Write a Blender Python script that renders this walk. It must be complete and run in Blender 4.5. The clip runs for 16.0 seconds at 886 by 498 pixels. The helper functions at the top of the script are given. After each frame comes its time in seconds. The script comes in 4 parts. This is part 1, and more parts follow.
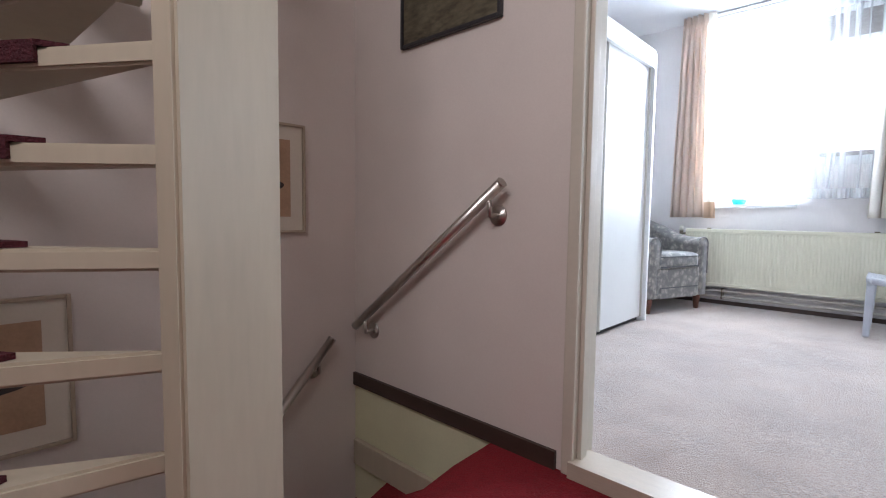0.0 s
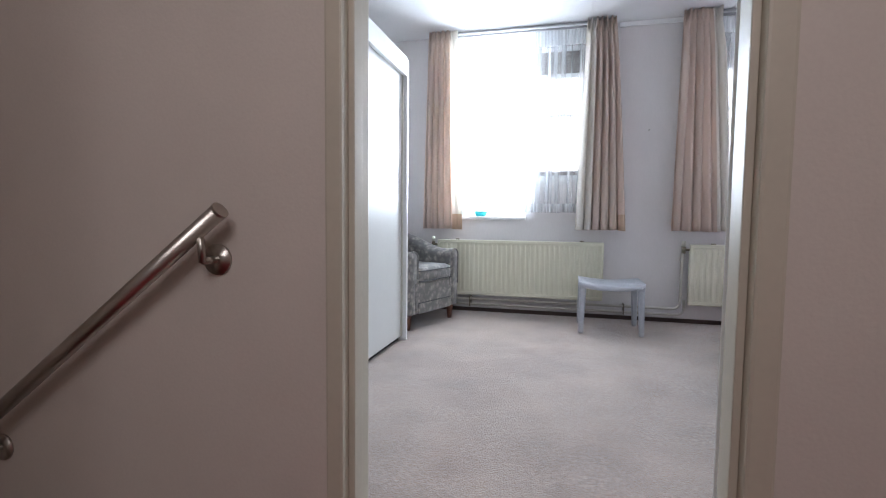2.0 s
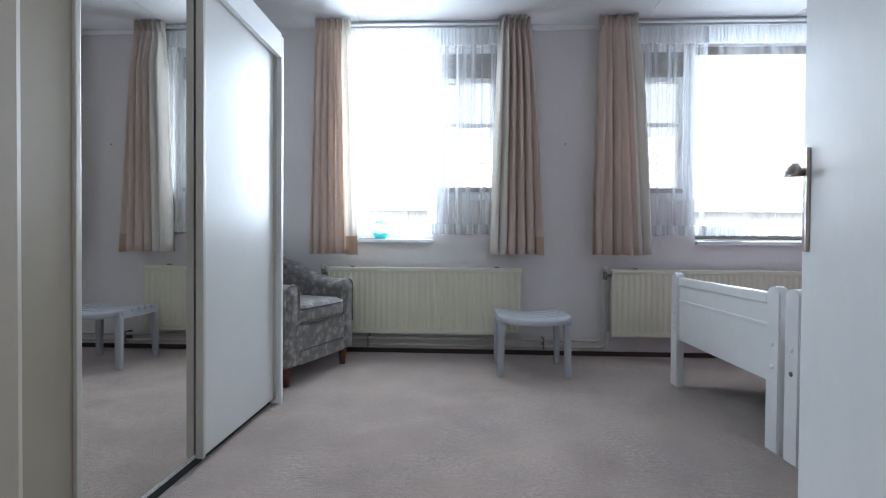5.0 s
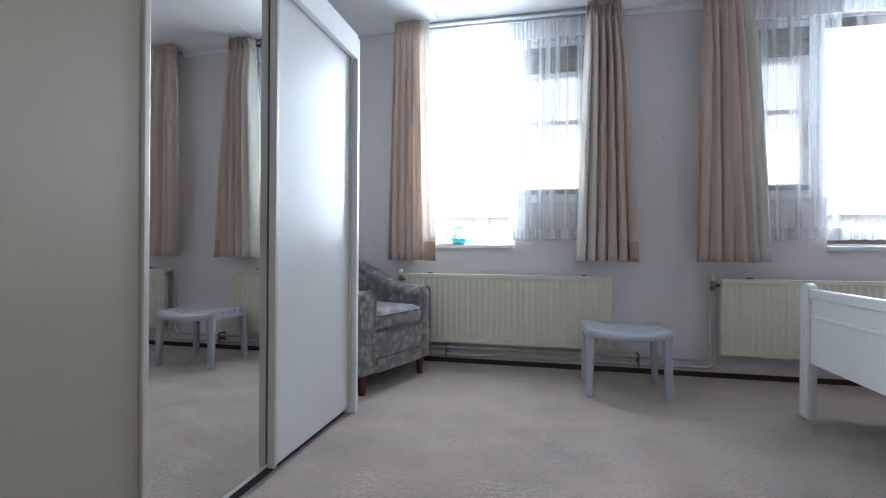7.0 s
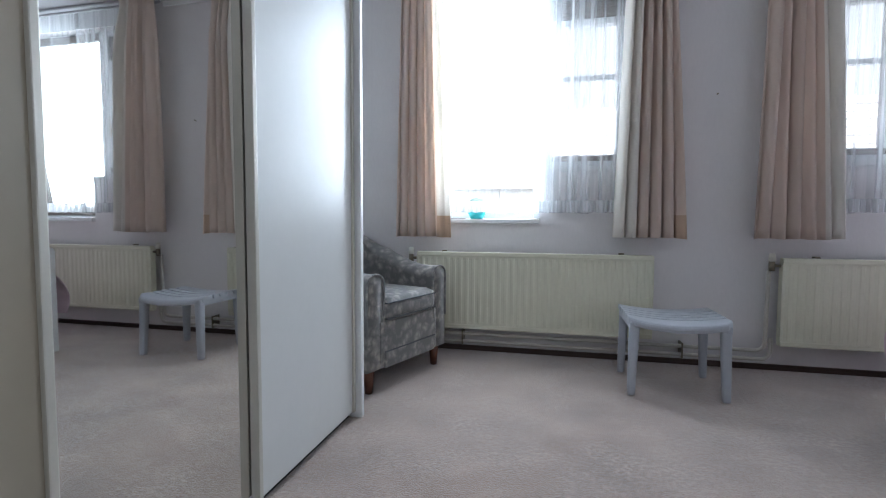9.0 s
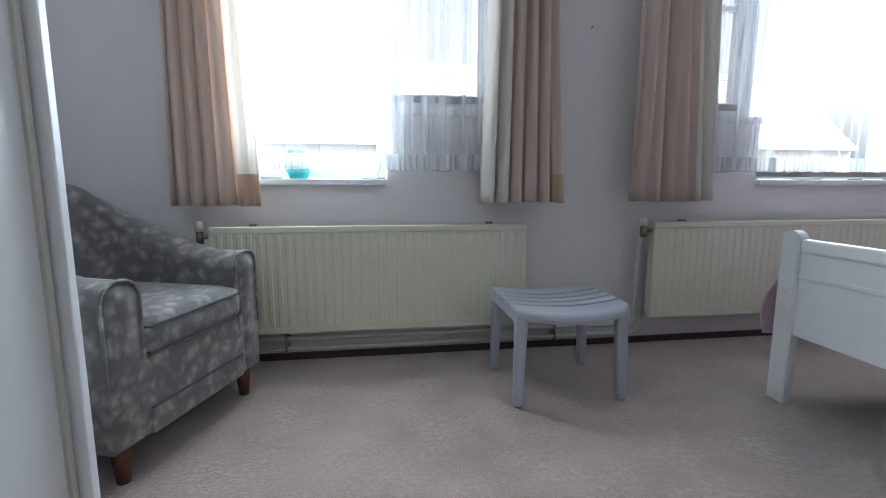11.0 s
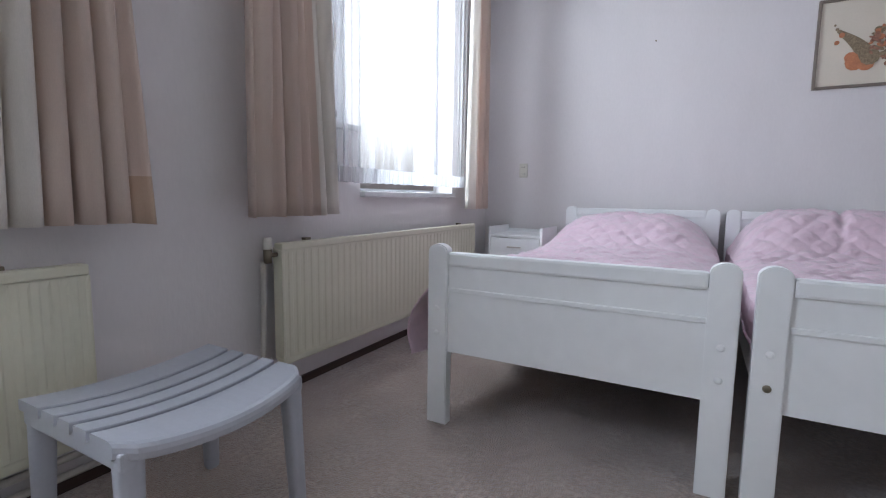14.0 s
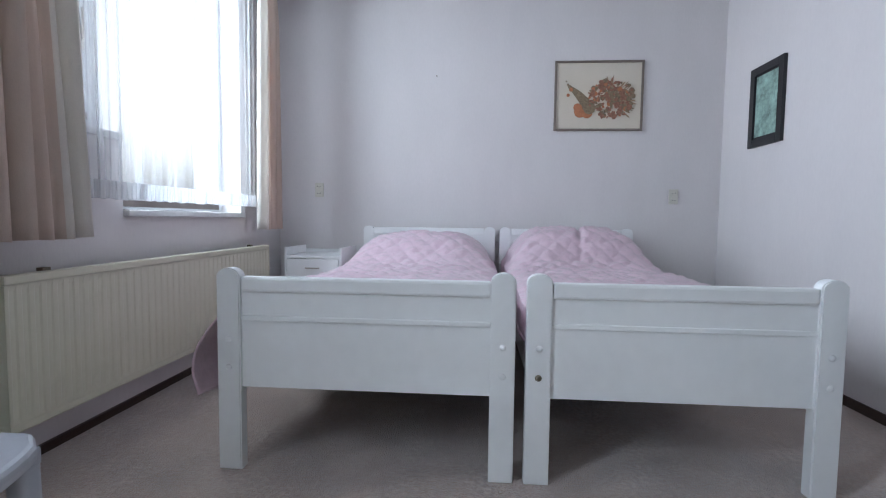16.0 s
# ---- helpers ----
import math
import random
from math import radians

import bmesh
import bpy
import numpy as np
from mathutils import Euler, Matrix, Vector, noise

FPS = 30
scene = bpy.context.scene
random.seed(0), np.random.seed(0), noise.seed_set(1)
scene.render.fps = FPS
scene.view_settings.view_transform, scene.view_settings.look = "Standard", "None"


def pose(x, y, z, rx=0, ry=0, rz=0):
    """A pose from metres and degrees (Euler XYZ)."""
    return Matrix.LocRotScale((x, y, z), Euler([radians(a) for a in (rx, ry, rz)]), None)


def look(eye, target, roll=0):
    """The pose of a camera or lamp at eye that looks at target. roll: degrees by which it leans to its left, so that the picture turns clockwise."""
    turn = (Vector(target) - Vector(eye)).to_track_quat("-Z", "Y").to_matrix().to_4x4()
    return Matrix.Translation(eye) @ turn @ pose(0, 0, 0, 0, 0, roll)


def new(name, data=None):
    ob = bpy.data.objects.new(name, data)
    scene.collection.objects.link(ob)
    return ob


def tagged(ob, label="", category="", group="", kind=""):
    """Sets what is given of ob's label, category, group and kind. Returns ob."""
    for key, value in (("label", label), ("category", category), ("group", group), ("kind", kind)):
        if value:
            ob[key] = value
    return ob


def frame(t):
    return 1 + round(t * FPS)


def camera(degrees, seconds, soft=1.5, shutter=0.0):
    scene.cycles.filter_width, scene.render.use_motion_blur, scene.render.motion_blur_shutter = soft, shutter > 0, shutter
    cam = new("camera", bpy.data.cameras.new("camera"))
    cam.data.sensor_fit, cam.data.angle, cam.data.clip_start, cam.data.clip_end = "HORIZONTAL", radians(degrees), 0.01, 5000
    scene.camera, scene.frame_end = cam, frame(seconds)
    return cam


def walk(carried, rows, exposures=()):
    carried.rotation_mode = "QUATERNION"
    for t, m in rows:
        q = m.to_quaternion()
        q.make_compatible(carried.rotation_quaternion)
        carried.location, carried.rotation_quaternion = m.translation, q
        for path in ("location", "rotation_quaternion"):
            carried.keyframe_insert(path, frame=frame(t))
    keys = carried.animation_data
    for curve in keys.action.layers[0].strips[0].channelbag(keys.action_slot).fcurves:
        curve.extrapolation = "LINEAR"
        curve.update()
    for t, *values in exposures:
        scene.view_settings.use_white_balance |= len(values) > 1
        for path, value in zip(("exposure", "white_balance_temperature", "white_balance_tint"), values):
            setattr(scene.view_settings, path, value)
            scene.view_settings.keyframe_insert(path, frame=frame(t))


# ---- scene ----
cam = camera(86.4, 16.0, soft=1.1)
PATH = [
    (0, (0.15, 0.102, 0.76), (-1.223, 1.55, 0.618), 0.7),
    (0.5, (0.121, 0.175, 0.784), (-1.051, 1.789, 0.635), 0.8),
    (1, (0.084, 0.321, 0.799), (-0.891, 2.062, 0.663), 0.6),
    (1.5, (-0.003, 0.416, 0.841), (-0.715, 2.28, 0.701), 0.6),
    (2, (-0.086, 0.515, 0.857), (-0.574, 2.45, 0.73), 0.6),
    (2.5, (-0.176, 0.602, 0.888), (-0.422, 2.582, 0.746), 0.8),
    (3, (-0.175, 0.73, 0.879), (-0.275, 2.722, 0.739), 0.5),
    (3.5, (-0.185, 0.869, 0.877), (-0.238, 2.865, 0.762), 0.4),
    (6, (-0.177, 1.309, 0.858), (-0.366, 3.3, 0.854), 0.5),
    (6.5, (-0.182, 1.343, 0.857), (-0.495, 3.318, 0.852), 0.4),
    (7, (-0.181, 1.355, 0.851), (-0.608, 3.309, 0.851), 0.4),
    (7.5, (-0.179, 1.381, 0.857), (-0.679, 3.317, 0.858), 0.5),
    (8, (-0.2, 1.469, 0.858), (-0.737, 3.396, 0.851), 0.5),
    (10.5, (-0.486, 2.297, 0.885), (-0.462, 4.275, 0.59), 0.1),
    (11, (-0.478, 2.526, 0.881), (-0.189, 4.483, 0.591), 0.1),
    (11.5, (-0.515, 2.752, 0.861), (0.112, 4.631, 0.591), 0.6),
    (12, (-0.499, 2.947, 0.866), (0.437, 4.695, 0.604), 0.7),
    (12.5, (-0.427, 3.108, 0.854), (0.766, 4.693, 0.599), 0.7),
    (13, (-0.374, 3.214, 0.852), (1.032, 4.616, 0.608), 0.5),
    (13.5, (-0.387, 3.277, 0.858), (1.214, 4.452, 0.623), 0.8),
    (14, (-0.392, 3.28, 0.864), (1.355, 4.228, 0.642), 0.8),
    (14.5, (-0.396, 3.278, 0.866), (1.452, 4.017, 0.667), 0.8),
    (15, (-0.405, 3.268, 0.872), (1.511, 3.813, 0.696), 0.8),
    (15.5, (-0.402, 3.265, 0.866), (1.562, 3.615, 0.719), 0.6),
    (16, (-0.387, 3.29, 0.861), (1.604, 3.438, 0.734), 0.7),
]
EXPOSURES = [(0, 1.85, 6100, 11), (1, 1.36, 6150, 11), (2.5, 1.18, 6350, 10), (3.5, 0.95, 6150, 8), (6, 0.44, 6150, 9), (8, 0.7, 6150, 9), (10.5, 0.43, 6100, 8),
             (12.5, 0.6, 6450, 11), (14.2, 0.58, 6400, 14), (16, 0.56, 6150, 10)]
walk(cam, [(t, look(eye, target, roll)) for t, eye, target, roll in PATH], EXPOSURES)

# ---- light: overcast daylight through the two windows ----
world = bpy.data.worlds.new("world")
scene.world = world
world.use_nodes = True
wn, wl = world.node_tree.nodes, world.node_tree.links
sky = wn.new("ShaderNodeTexSky")
sky.sky_type, sky.sun_disc = "NISHITA", False
sky.sun_elevation, sky.sun_rotation = radians(48), radians(198)
sky.dust_density, sky.air_density = 6.0, 1.0
wn["Background"].inputs["Strength"].default_value = 0.15
haze = wn.new("ShaderNodeHueSaturation")   # thin even cloud takes the blue out of the sky
haze.inputs["Saturation"].default_value, haze.inputs["Value"].default_value = 0.25, 1.9
wl.new(sky.outputs[0], haze.inputs["Color"])
wl.new(haze.outputs[0], wn["Background"].inputs["Color"])
sun = new("sun", bpy.data.lights.new("sun", "SUN"))
sun.data.energy, sun.data.angle, sun.data.color = 3.5, radians(12), (1.0, 0.96, 0.9)
sun.matrix_world = look((-6, -18, 24), (0, 0, 0))
tagged(sun, kind="structure")


def area_lamp(name, x, y, z, sx, sz, watts, colour, target):
    la = bpy.data.lights.new(name, "AREA")
    la.shape, la.size, la.size_y, la.energy, la.color = "RECTANGLE", sx, sz, watts, colour
    ob = new(name, la)
    ob.matrix_world = look((x, y, z), target)
    return ob


# the overcast sky as it stands in the two tall panes
area_lamp("window_light", -0.735, 5.18, 1.68, 0.56, 1.4, 50, (0.77, 0.885, 1.0), (-0.735, 3.18, 1.36))
area_lamp("window_light", 2.1, 5.18, 1.68, 0.95, 1.4, 34, (0.77, 0.885, 1.0), (2.1, 3.18, 1.36))
# added fill lamp, out of view under the landing ceiling, brightens the stair wall
area_lamp("landing_fill", 0.0, -0.35, 2.3, 0.9, 0.9, 7.2, (1.0, 0.94, 0.95), (-0.75, 1.35, 0.2))


# ---- materials ----
def material(name, colour, rough=0.6, metal=0.0, vary=0.08, scale=6.0, fine=120.0, bump=0.15, depth=0.002, sheen=0.0, stretch=(1, 1, 1)):
    m = bpy.data.materials.new(name)
    m.use_nodes = True
    n, l = m.node_tree.nodes, m.node_tree.links
    b = n["Principled BSDF"]
    b.inputs["Roughness"].default_value, b.inputs["Metallic"].default_value = rough, metal
    b.inputs["Sheen Weight"].default_value = sheen
    co = n.new("ShaderNodeTexCoord")
    mp = n.new("ShaderNodeMapping")
    mp.inputs["Scale"].default_value = stretch
    l.new(co.outputs["Object"], mp.inputs["Vector"])
    big, small = n.new("ShaderNodeTexNoise"), n.new("ShaderNodeTexNoise")
    big.inputs["Scale"].default_value, small.inputs["Scale"].default_value = scale, fine
    big.inputs["Detail"].default_value, small.inputs["Detail"].default_value = 4, 3
    l.new(mp.outputs[0], big.inputs["Vector"])
    l.new(mp.outputs[0], small.inputs["Vector"])
    add = n.new("ShaderNodeMix")
    add.data_type = "FLOAT"
    add.inputs["Factor"].default_value = 0.4
    l.new(big.outputs["Fac"], add.inputs["A"])
    l.new(small.outputs["Fac"], add.inputs["B"])
    ramp = n.new("ShaderNodeValToRGB")
    ramp.color_ramp.elements[0].position, ramp.color_ramp.elements[1].position = 0.3, 0.7
    ramp.color_ramp.elements[0].color = (*[max(0, c * (1 - vary)) for c in colour], 1)
    ramp.color_ramp.elements[1].color = (*[min(1, c * (1 + vary)) for c in colour], 1)
    l.new(add.outputs["Result"], ramp.inputs["Fac"])
    l.new(ramp.outputs["Color"], b.inputs["Base Color"])
    bp = n.new("ShaderNodeBump")
    bp.inputs["Strength"].default_value, bp.inputs["Distance"].default_value = bump, depth
    l.new(small.outputs["Fac"], bp.inputs["Height"])
    l.new(bp.outputs["Normal"], b.inputs["Normal"])
    return m


def carpet_material(name, colour, light, sheen=0.2, stain=None):
    m = material(name, colour, 0.95, vary=0.3, scale=2.5, fine=170, bump=0.8, depth=0.012, sheen=sheen)
    n, l = m.node_tree.nodes, m.node_tree.links
    co = n["Texture Coordinate"]
    tuft = n.new("ShaderNodeTexNoise")
    tuft.inputs["Scale"].default_value, tuft.inputs["Detail"].default_value = 58, 3
    patch = n.new("ShaderNodeTexNoise")
    patch.inputs["Scale"].default_value, patch.inputs["Detail"].default_value = 4.5, 6
    for t in (tuft, patch):
        l.new(co.outputs["Object"], t.inputs["Vector"])
    r1, r2 = n.new("ShaderNodeValToRGB"), n.new("ShaderNodeValToRGB")
    r1.color_ramp.elements[0].position, r1.color_ramp.elements[1].position = 0.42, 0.66
    r2.color_ramp.elements[0].position, r2.color_ramp.elements[1].position = 0.3, 0.75
    l.new(tuft.outputs["Fac"], r1.inputs["Fac"])
    l.new(patch.outputs["Fac"], r2.inputs["Fac"])
    mul = n.new("ShaderNodeMath")
    mul.operation = "MULTIPLY"
    l.new(r1.outputs["Color"], mul.inputs[0])
    l.new(r2.outputs["Color"], mul.inputs[1])
    mix = n.new("ShaderNodeMix")
    mix.data_type = "RGBA"
    old = n["Principled BSDF"].inputs["Base Color"].links[0].from_socket
    l.new(mul.outputs[0], mix.inputs["Factor"])
    l.new(old, mix.inputs["A"])
    mix.inputs["B"].default_value = (*light, 1)
    l.new(mix.outputs["Result"], n["Principled BSDF"].inputs["Base Color"])
    if stain:
        sp = n.new("ShaderNodeTexNoise")   # trodden and spilt patches, a hand wide
        sp.inputs["Scale"].default_value, sp.inputs["Detail"].default_value, sp.inputs["Distortion"].default_value = 1.9, 5, 0.8
        l.new(co.outputs["Object"], sp.inputs["Vector"])
        sr = n.new("ShaderNodeMapRange")
        sr.inputs["From Min"].default_value, sr.inputs["From Max"].default_value = 0.52, 0.70
        sr.inputs["To Max"].default_value = 0.38
        l.new(sp.outputs["Fac"], sr.inputs["Value"])
        worn = n.new("ShaderNodeMix")
        worn.data_type = "RGBA"
        l.new(sr.outputs[0], worn.inputs["Factor"])
        l.new(mix.outputs["Result"], worn.inputs["A"])
        worn.inputs["B"].default_value = (*stain, 1)
        l.new(worn.outputs["Result"], n["Principled BSDF"].inputs["Base Color"])
        n["Principled BSDF"].inputs["Sheen Roughness"].default_value = 0.45
        n["Principled BSDF"].inputs["Sheen Tint"].default_value = (0.82, 0.9, 1.0, 1)
    return m


def cloth_material(name, colour, through_share=0.35, fine=500):
    m = material(name, colour, 0.9, vary=0.07, scale=7, fine=fine, bump=0.3, depth=0.001, sheen=0.2, stretch=(1, 1, 0.25))
    n, l = m.node_tree.nodes, m.node_tree.links
    tr, mx = n.new("ShaderNodeBsdfTranslucent"), n.new("ShaderNodeMixShader")
    l.new(n["Principled BSDF"].inputs["Base Color"].links[0].from_socket, tr.inputs["Color"])
    mx.inputs[0].default_value = through_share
    l.new(n["Principled BSDF"].outputs[0], mx.inputs[1])
    l.new(tr.outputs[0], mx.inputs[2])
    l.new(mx.outputs[0], n["Material Output"].inputs["Surface"])
    return m


def net_material(name, low, high):
    """Open-weave voile: threads that let most of the view through, denser in vertical bands."""
    m = bpy.data.materials.new(name)
    m.use_nodes = True
    n, l = m.node_tree.nodes, m.node_tree.links
    b = n["Principled BSDF"]
    b.inputs["Base Color"].default_value, b.inputs["Roughness"].default_value = (0.86, 0.87, 0.88, 1), 0.9
    co, mp, nz = n.new("ShaderNodeTexCoord"), n.new("ShaderNodeMapping"), n.new("ShaderNodeTexNoise")
    mp.inputs["Scale"].default_value = (26, 26, 0.3)
    nz.inputs["Scale"].default_value, nz.inputs["Detail"].default_value = 1.0, 5
    l.new(co.outputs["Object"], mp.inputs["Vector"])
    l.new(mp.outputs[0], nz.inputs["Vector"])
    rg = n.new("ShaderNodeMapRange")
    rg.inputs["From Min"].default_value, rg.inputs["From Max"].default_value = 0.35, 0.7
    rg.inputs["To Min"].default_value, rg.inputs["To Max"].default_value = low, high
    l.new(nz.outputs["Fac"], rg.inputs["Value"])
    tp, tl, m1, m2 = n.new("ShaderNodeBsdfTransparent"), n.new("ShaderNodeBsdfTranslucent"), n.new("ShaderNodeMixShader"), n.new("ShaderNodeMixShader")
    tl.inputs["Color"].default_value = (0.9, 0.92, 0.94, 1)
    m1.inputs[0].default_value = 0.3
    l.new(b.outputs[0], m1.inputs[1])
    l.new(tl.outputs[0], m1.inputs[2])
    l.new(rg.outputs[0], m2.inputs[0])
    l.new(tp.outputs[0], m2.inputs[1])
    l.new(m1.outputs[0], m2.inputs[2])
    l.new(m2.outputs[0], n["Material Output"].inputs["Surface"])
    return m


def glass_material():
    m = bpy.data.materials.new("window_glass")
    m.use_nodes = True
    n, l = m.node_tree.nodes, m.node_tree.links
    tp, gl, mx = n.new("ShaderNodeBsdfTransparent"), n.new("ShaderNodeBsdfGlossy"), n.new("ShaderNodeMixShader")
    gl.inputs["Roughness"].default_value = 0.02
    mx.inputs[0].default_value = 0.06
    l.new(tp.outputs[0], mx.inputs[1])
    l.new(gl.outputs[0], mx.inputs[2])
    l.new(mx.outputs[0], n["Material Output"].inputs["Surface"])
    return m


def floral_material():
    """Woven upholstery with pale blossoms on grey."""
    m = material("floral_weave", (0.22, 0.205, 0.2), 0.85, vary=0.25, scale=10, fine=300, bump=0.3, depth=0.001, sheen=0.3)
    n, l = m.node_tree.nodes, m.node_tree.links
    co = n["Texture Coordinate"]
    vo, nz, mixv = n.new("ShaderNodeTexVoronoi"), n.new("ShaderNodeTexNoise"), n.new("ShaderNodeMix")
    vo.inputs["Scale"].default_value, nz.inputs["Scale"].default_value = 23, 22
    nz.inputs["Detail"].default_value = 4
    mixv.data_type = "RGBA"
    mixv.inputs["Factor"].default_value = 0.07
    l.new(co.outputs["Object"], nz.inputs["Vector"])
    l.new(co.outputs["Object"], mixv.inputs["A"])
    l.new(nz.outputs["Color"], mixv.inputs["B"])
    l.new(mixv.outputs["Result"], vo.inputs["Vector"])
    rp = n.new("ShaderNodeValToRGB")
    e = rp.color_ramp.elements
    e[0].position, e[0].color = 0.12, (0.46, 0.42, 0.36, 1)
    e[1].position, e[1].color = 0.66, (0.15, 0.145, 0.145, 1)
    k = e.new(0.36)
    k.color = (0.28, 0.26, 0.245, 1)
    l.new(vo.outputs["Distance"], rp.inputs["Fac"])
    mx = n.new("ShaderNodeMix")
    mx.data_type = "RGBA"
    mx.inputs["Factor"].default_value = 0.8
    l.new(n["Principled BSDF"].inputs["Base Color"].links[0].from_socket, mx.inputs["A"])
    l.new(rp.outputs["Color"], mx.inputs["B"])
    l.new(mx.outputs["Result"], n["Principled BSDF"].inputs["Base Color"])
    return m


WALL = material("wallpaper", (0.70, 0.67, 0.667), 0.85, vary=0.035, scale=5, fine=90, bump=0.3, depth=0.002, stretch=(1, 1, 0.35))
LANDWALL = material("landing_wallpaper", (0.66, 0.59, 0.535), 0.85, vary=0.04, scale=4, fine=140, bump=0.25, depth=0.0015)
WELLWALL = material("stairwell_cream_wall", (0.62, 0.60, 0.40), 0.8, vary=0.05)
CEIL = material("ceiling_board", (0.70, 0.70, 0.71), 0.8, vary=0.03, fine=60)
CARPET = carpet_material("greige_carpet", (0.41, 0.31, 0.25), (0.62, 0.50, 0.42), 0.55, (0.25, 0.155, 0.11))
RED = carpet_material("red_carpet", (0.2, 0.004, 0.01), (0.26, 0.008, 0.016), 0.0)
DARKRED = carpet_material("dark_red_carpet", (0.06, 0.006, 0.012), (0.09, 0.012, 0.018), 0.0)
FRAMEPAINT = material("cream_frame_paint", (0.56, 0.51, 0.42), 0.45, vary=0.05, fine=60, bump=0.1)
STAIRPAINT = material("cream_stair_paint", (0.47, 0.405, 0.30), 0.5, vary=0.08, fine=40, bump=0.12, stretch=(1, 1, 0.2))
WHITE = material("white_lacquer", (0.84, 0.85, 0.85), 0.32, vary=0.03, fine=25, bump=0.02)
PANEL = material("white_wardrobe_panel", (0.66, 0.66, 0.65), 0.36, vary=0.02, fine=30, bump=0.04)
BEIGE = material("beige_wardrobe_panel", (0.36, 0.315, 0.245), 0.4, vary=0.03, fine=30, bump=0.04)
ALU = material("cream_metal_profile", (0.55, 0.53, 0.47), 0.35, metal=0.2, vary=0.04)
GAP = material("dark_gap", (0.03, 0.028, 0.026), 0.8)
RAD = material("cream_radiator_enamel", (0.64, 0.62, 0.49), 0.4, vary=0.04, fine=50, bump=0.08)
PIPE = material("painted_pipe", (0.5, 0.47, 0.42), 0.45, vary=0.08)
BRASS = material("dull_brass", (0.22, 0.19, 0.14), 0.4, metal=0.8)
STEEL = material("brushed_steel", (0.52, 0.48, 0.44), 0.28, metal=1.0, vary=0.06, stretch=(1, 1, 8))
BROWN = material("dark_brown_wood", (0.05, 0.028, 0.021), 0.5, vary=0.2, stretch=(0.2, 3, 3))
THRESH = material("pale_wood_threshold", (0.5, 0.42, 0.33), 0.35, vary=0.12, stretch=(0.3, 4, 4))
CURTAIN = cloth_material("beige_curtain", (0.76, 0.64, 0.56), 0.42)
CREAM = cloth_material("cream_curtain_stripe", (0.86, 0.82, 0.76), 0.4)
OCHRE = cloth_material("ochre_curtain_block", (0.62, 0.46, 0.34), 0.25)
NET = net_material("net_voile", 0.02, 0.16)
DENSE = net_material("gathered_net_voile", 0.06, 0.48)
HEADER = net_material("net_header_tape", 0.6, 0.9)
LACE = net_material("net_lace_hem", 0.35, 0.85)
GLASS = glass_material()
WINPAINT = material("white_window_paint", (0.6, 0.61, 0.63), 0.4, vary=0.04)
RAILGREY = material("grey_curtain_rail", (0.38, 0.38, 0.39), 0.45, vary=0.05)
DARKWOOD = material("brown_window_grille", (0.10, 0.075, 0.065), 0.55, vary=0.2)
SILL = material("pale_stone_sill", (0.6, 0.6, 0.6), 0.35, vary=0.1, scale=20)
MIRROR = bpy.data.materials.new("mirror")
MIRROR.use_nodes = True
for key, value in (("Base Color", (0.8, 0.8, 0.78, 1)), ("Metallic", 1.0), ("Roughness", 0.015)):
    MIRROR.node_tree.nodes["Principled BSDF"].inputs[key].default_value = value
FLORAL = floral_material()
PIPING = material("dark_piping", (0.09, 0.09, 0.1), 0.8)
REDWOOD = material("reddish_wood", (0.11, 0.035, 0.018), 0.4, vary=0.25, stretch=(3, 3, 0.4))
PLASTIC = material("grey_blue_plastic", (0.42, 0.435, 0.48), 0.4, vary=0.05, fine=80, bump=0.08)
SATIN = material("pink_satin", (0.66, 0.49, 0.56), 0.3, vary=0.09, scale=9, fine=42, bump=0.6, depth=0.006, sheen=0.1)
SATIN.node_tree.nodes["Principled BSDF"].inputs["Specular IOR Level"].default_value = 0.9
SATIN.node_tree.nodes["Principled BSDF"].inputs["Coat Weight"].default_value = 0.5
SATIN.node_tree.nodes["Principled BSDF"].inputs["Coat Roughness"].default_value = 0.2
TICK = material("mattress_ticking", (0.5, 0.42, 0.42), 0.9)
UNDER = material("bed_base_board", (0.14, 0.12, 0.11), 0.8)
SOCKET = material("cream_plastic", (0.62, 0.6, 0.53), 0.4, vary=0.03)
PAPER = material("cream_paper", (0.66, 0.60, 0.50), 0.8, vary=0.04)
TAN = material("tan_print", (0.42, 0.27, 0.17), 0.8, vary=0.15, scale=14)
INK = material("dark_ink", (0.05, 0.04, 0.035), 0.8, vary=0.3, scale=30)
PALEFRAME = material("pale_wood_frame", (0.42, 0.34, 0.25), 0.45, vary=0.1)
GREYFRAME = material("grey_brown_frame", (0.2, 0.16, 0.13), 0.45, vary=0.15)
BLACKFRAME = material("black_frame", (0.018, 0.017, 0.02), 0.4)
GREENPRINT = material("green_print", (0.25, 0.38, 0.33), 0.5, vary=0.8, scale=9, fine=40)
PAINTING = material("dark_landscape_paint", (0.09, 0.075, 0.045), 0.5, vary=0.9, scale=7, fine=30, stretch=(1, 1, 2.5))
RUST = material("rust_flower_ink", (0.30, 0.15, 0.10), 0.8, vary=0.4, scale=60)
OLIVE = material("olive_ink", (0.25, 0.19, 0.12), 0.8, vary=0.4, scale=60)
GRASSINK = material("dry_grass_ink", (0.36, 0.26, 0.17), 0.8, vary=0.4, scale=60)
ORANGE = material("orange_ink", (0.5, 0.2, 0.10), 0.8, vary=0.2, scale=40)
TEAL = material("turquoise_glaze", (0.03, 0.42, 0.42), 0.25)
CACTUS = material("cactus_green", (0.08, 0.2, 0.13), 0.7, vary=0.3, scale=40)
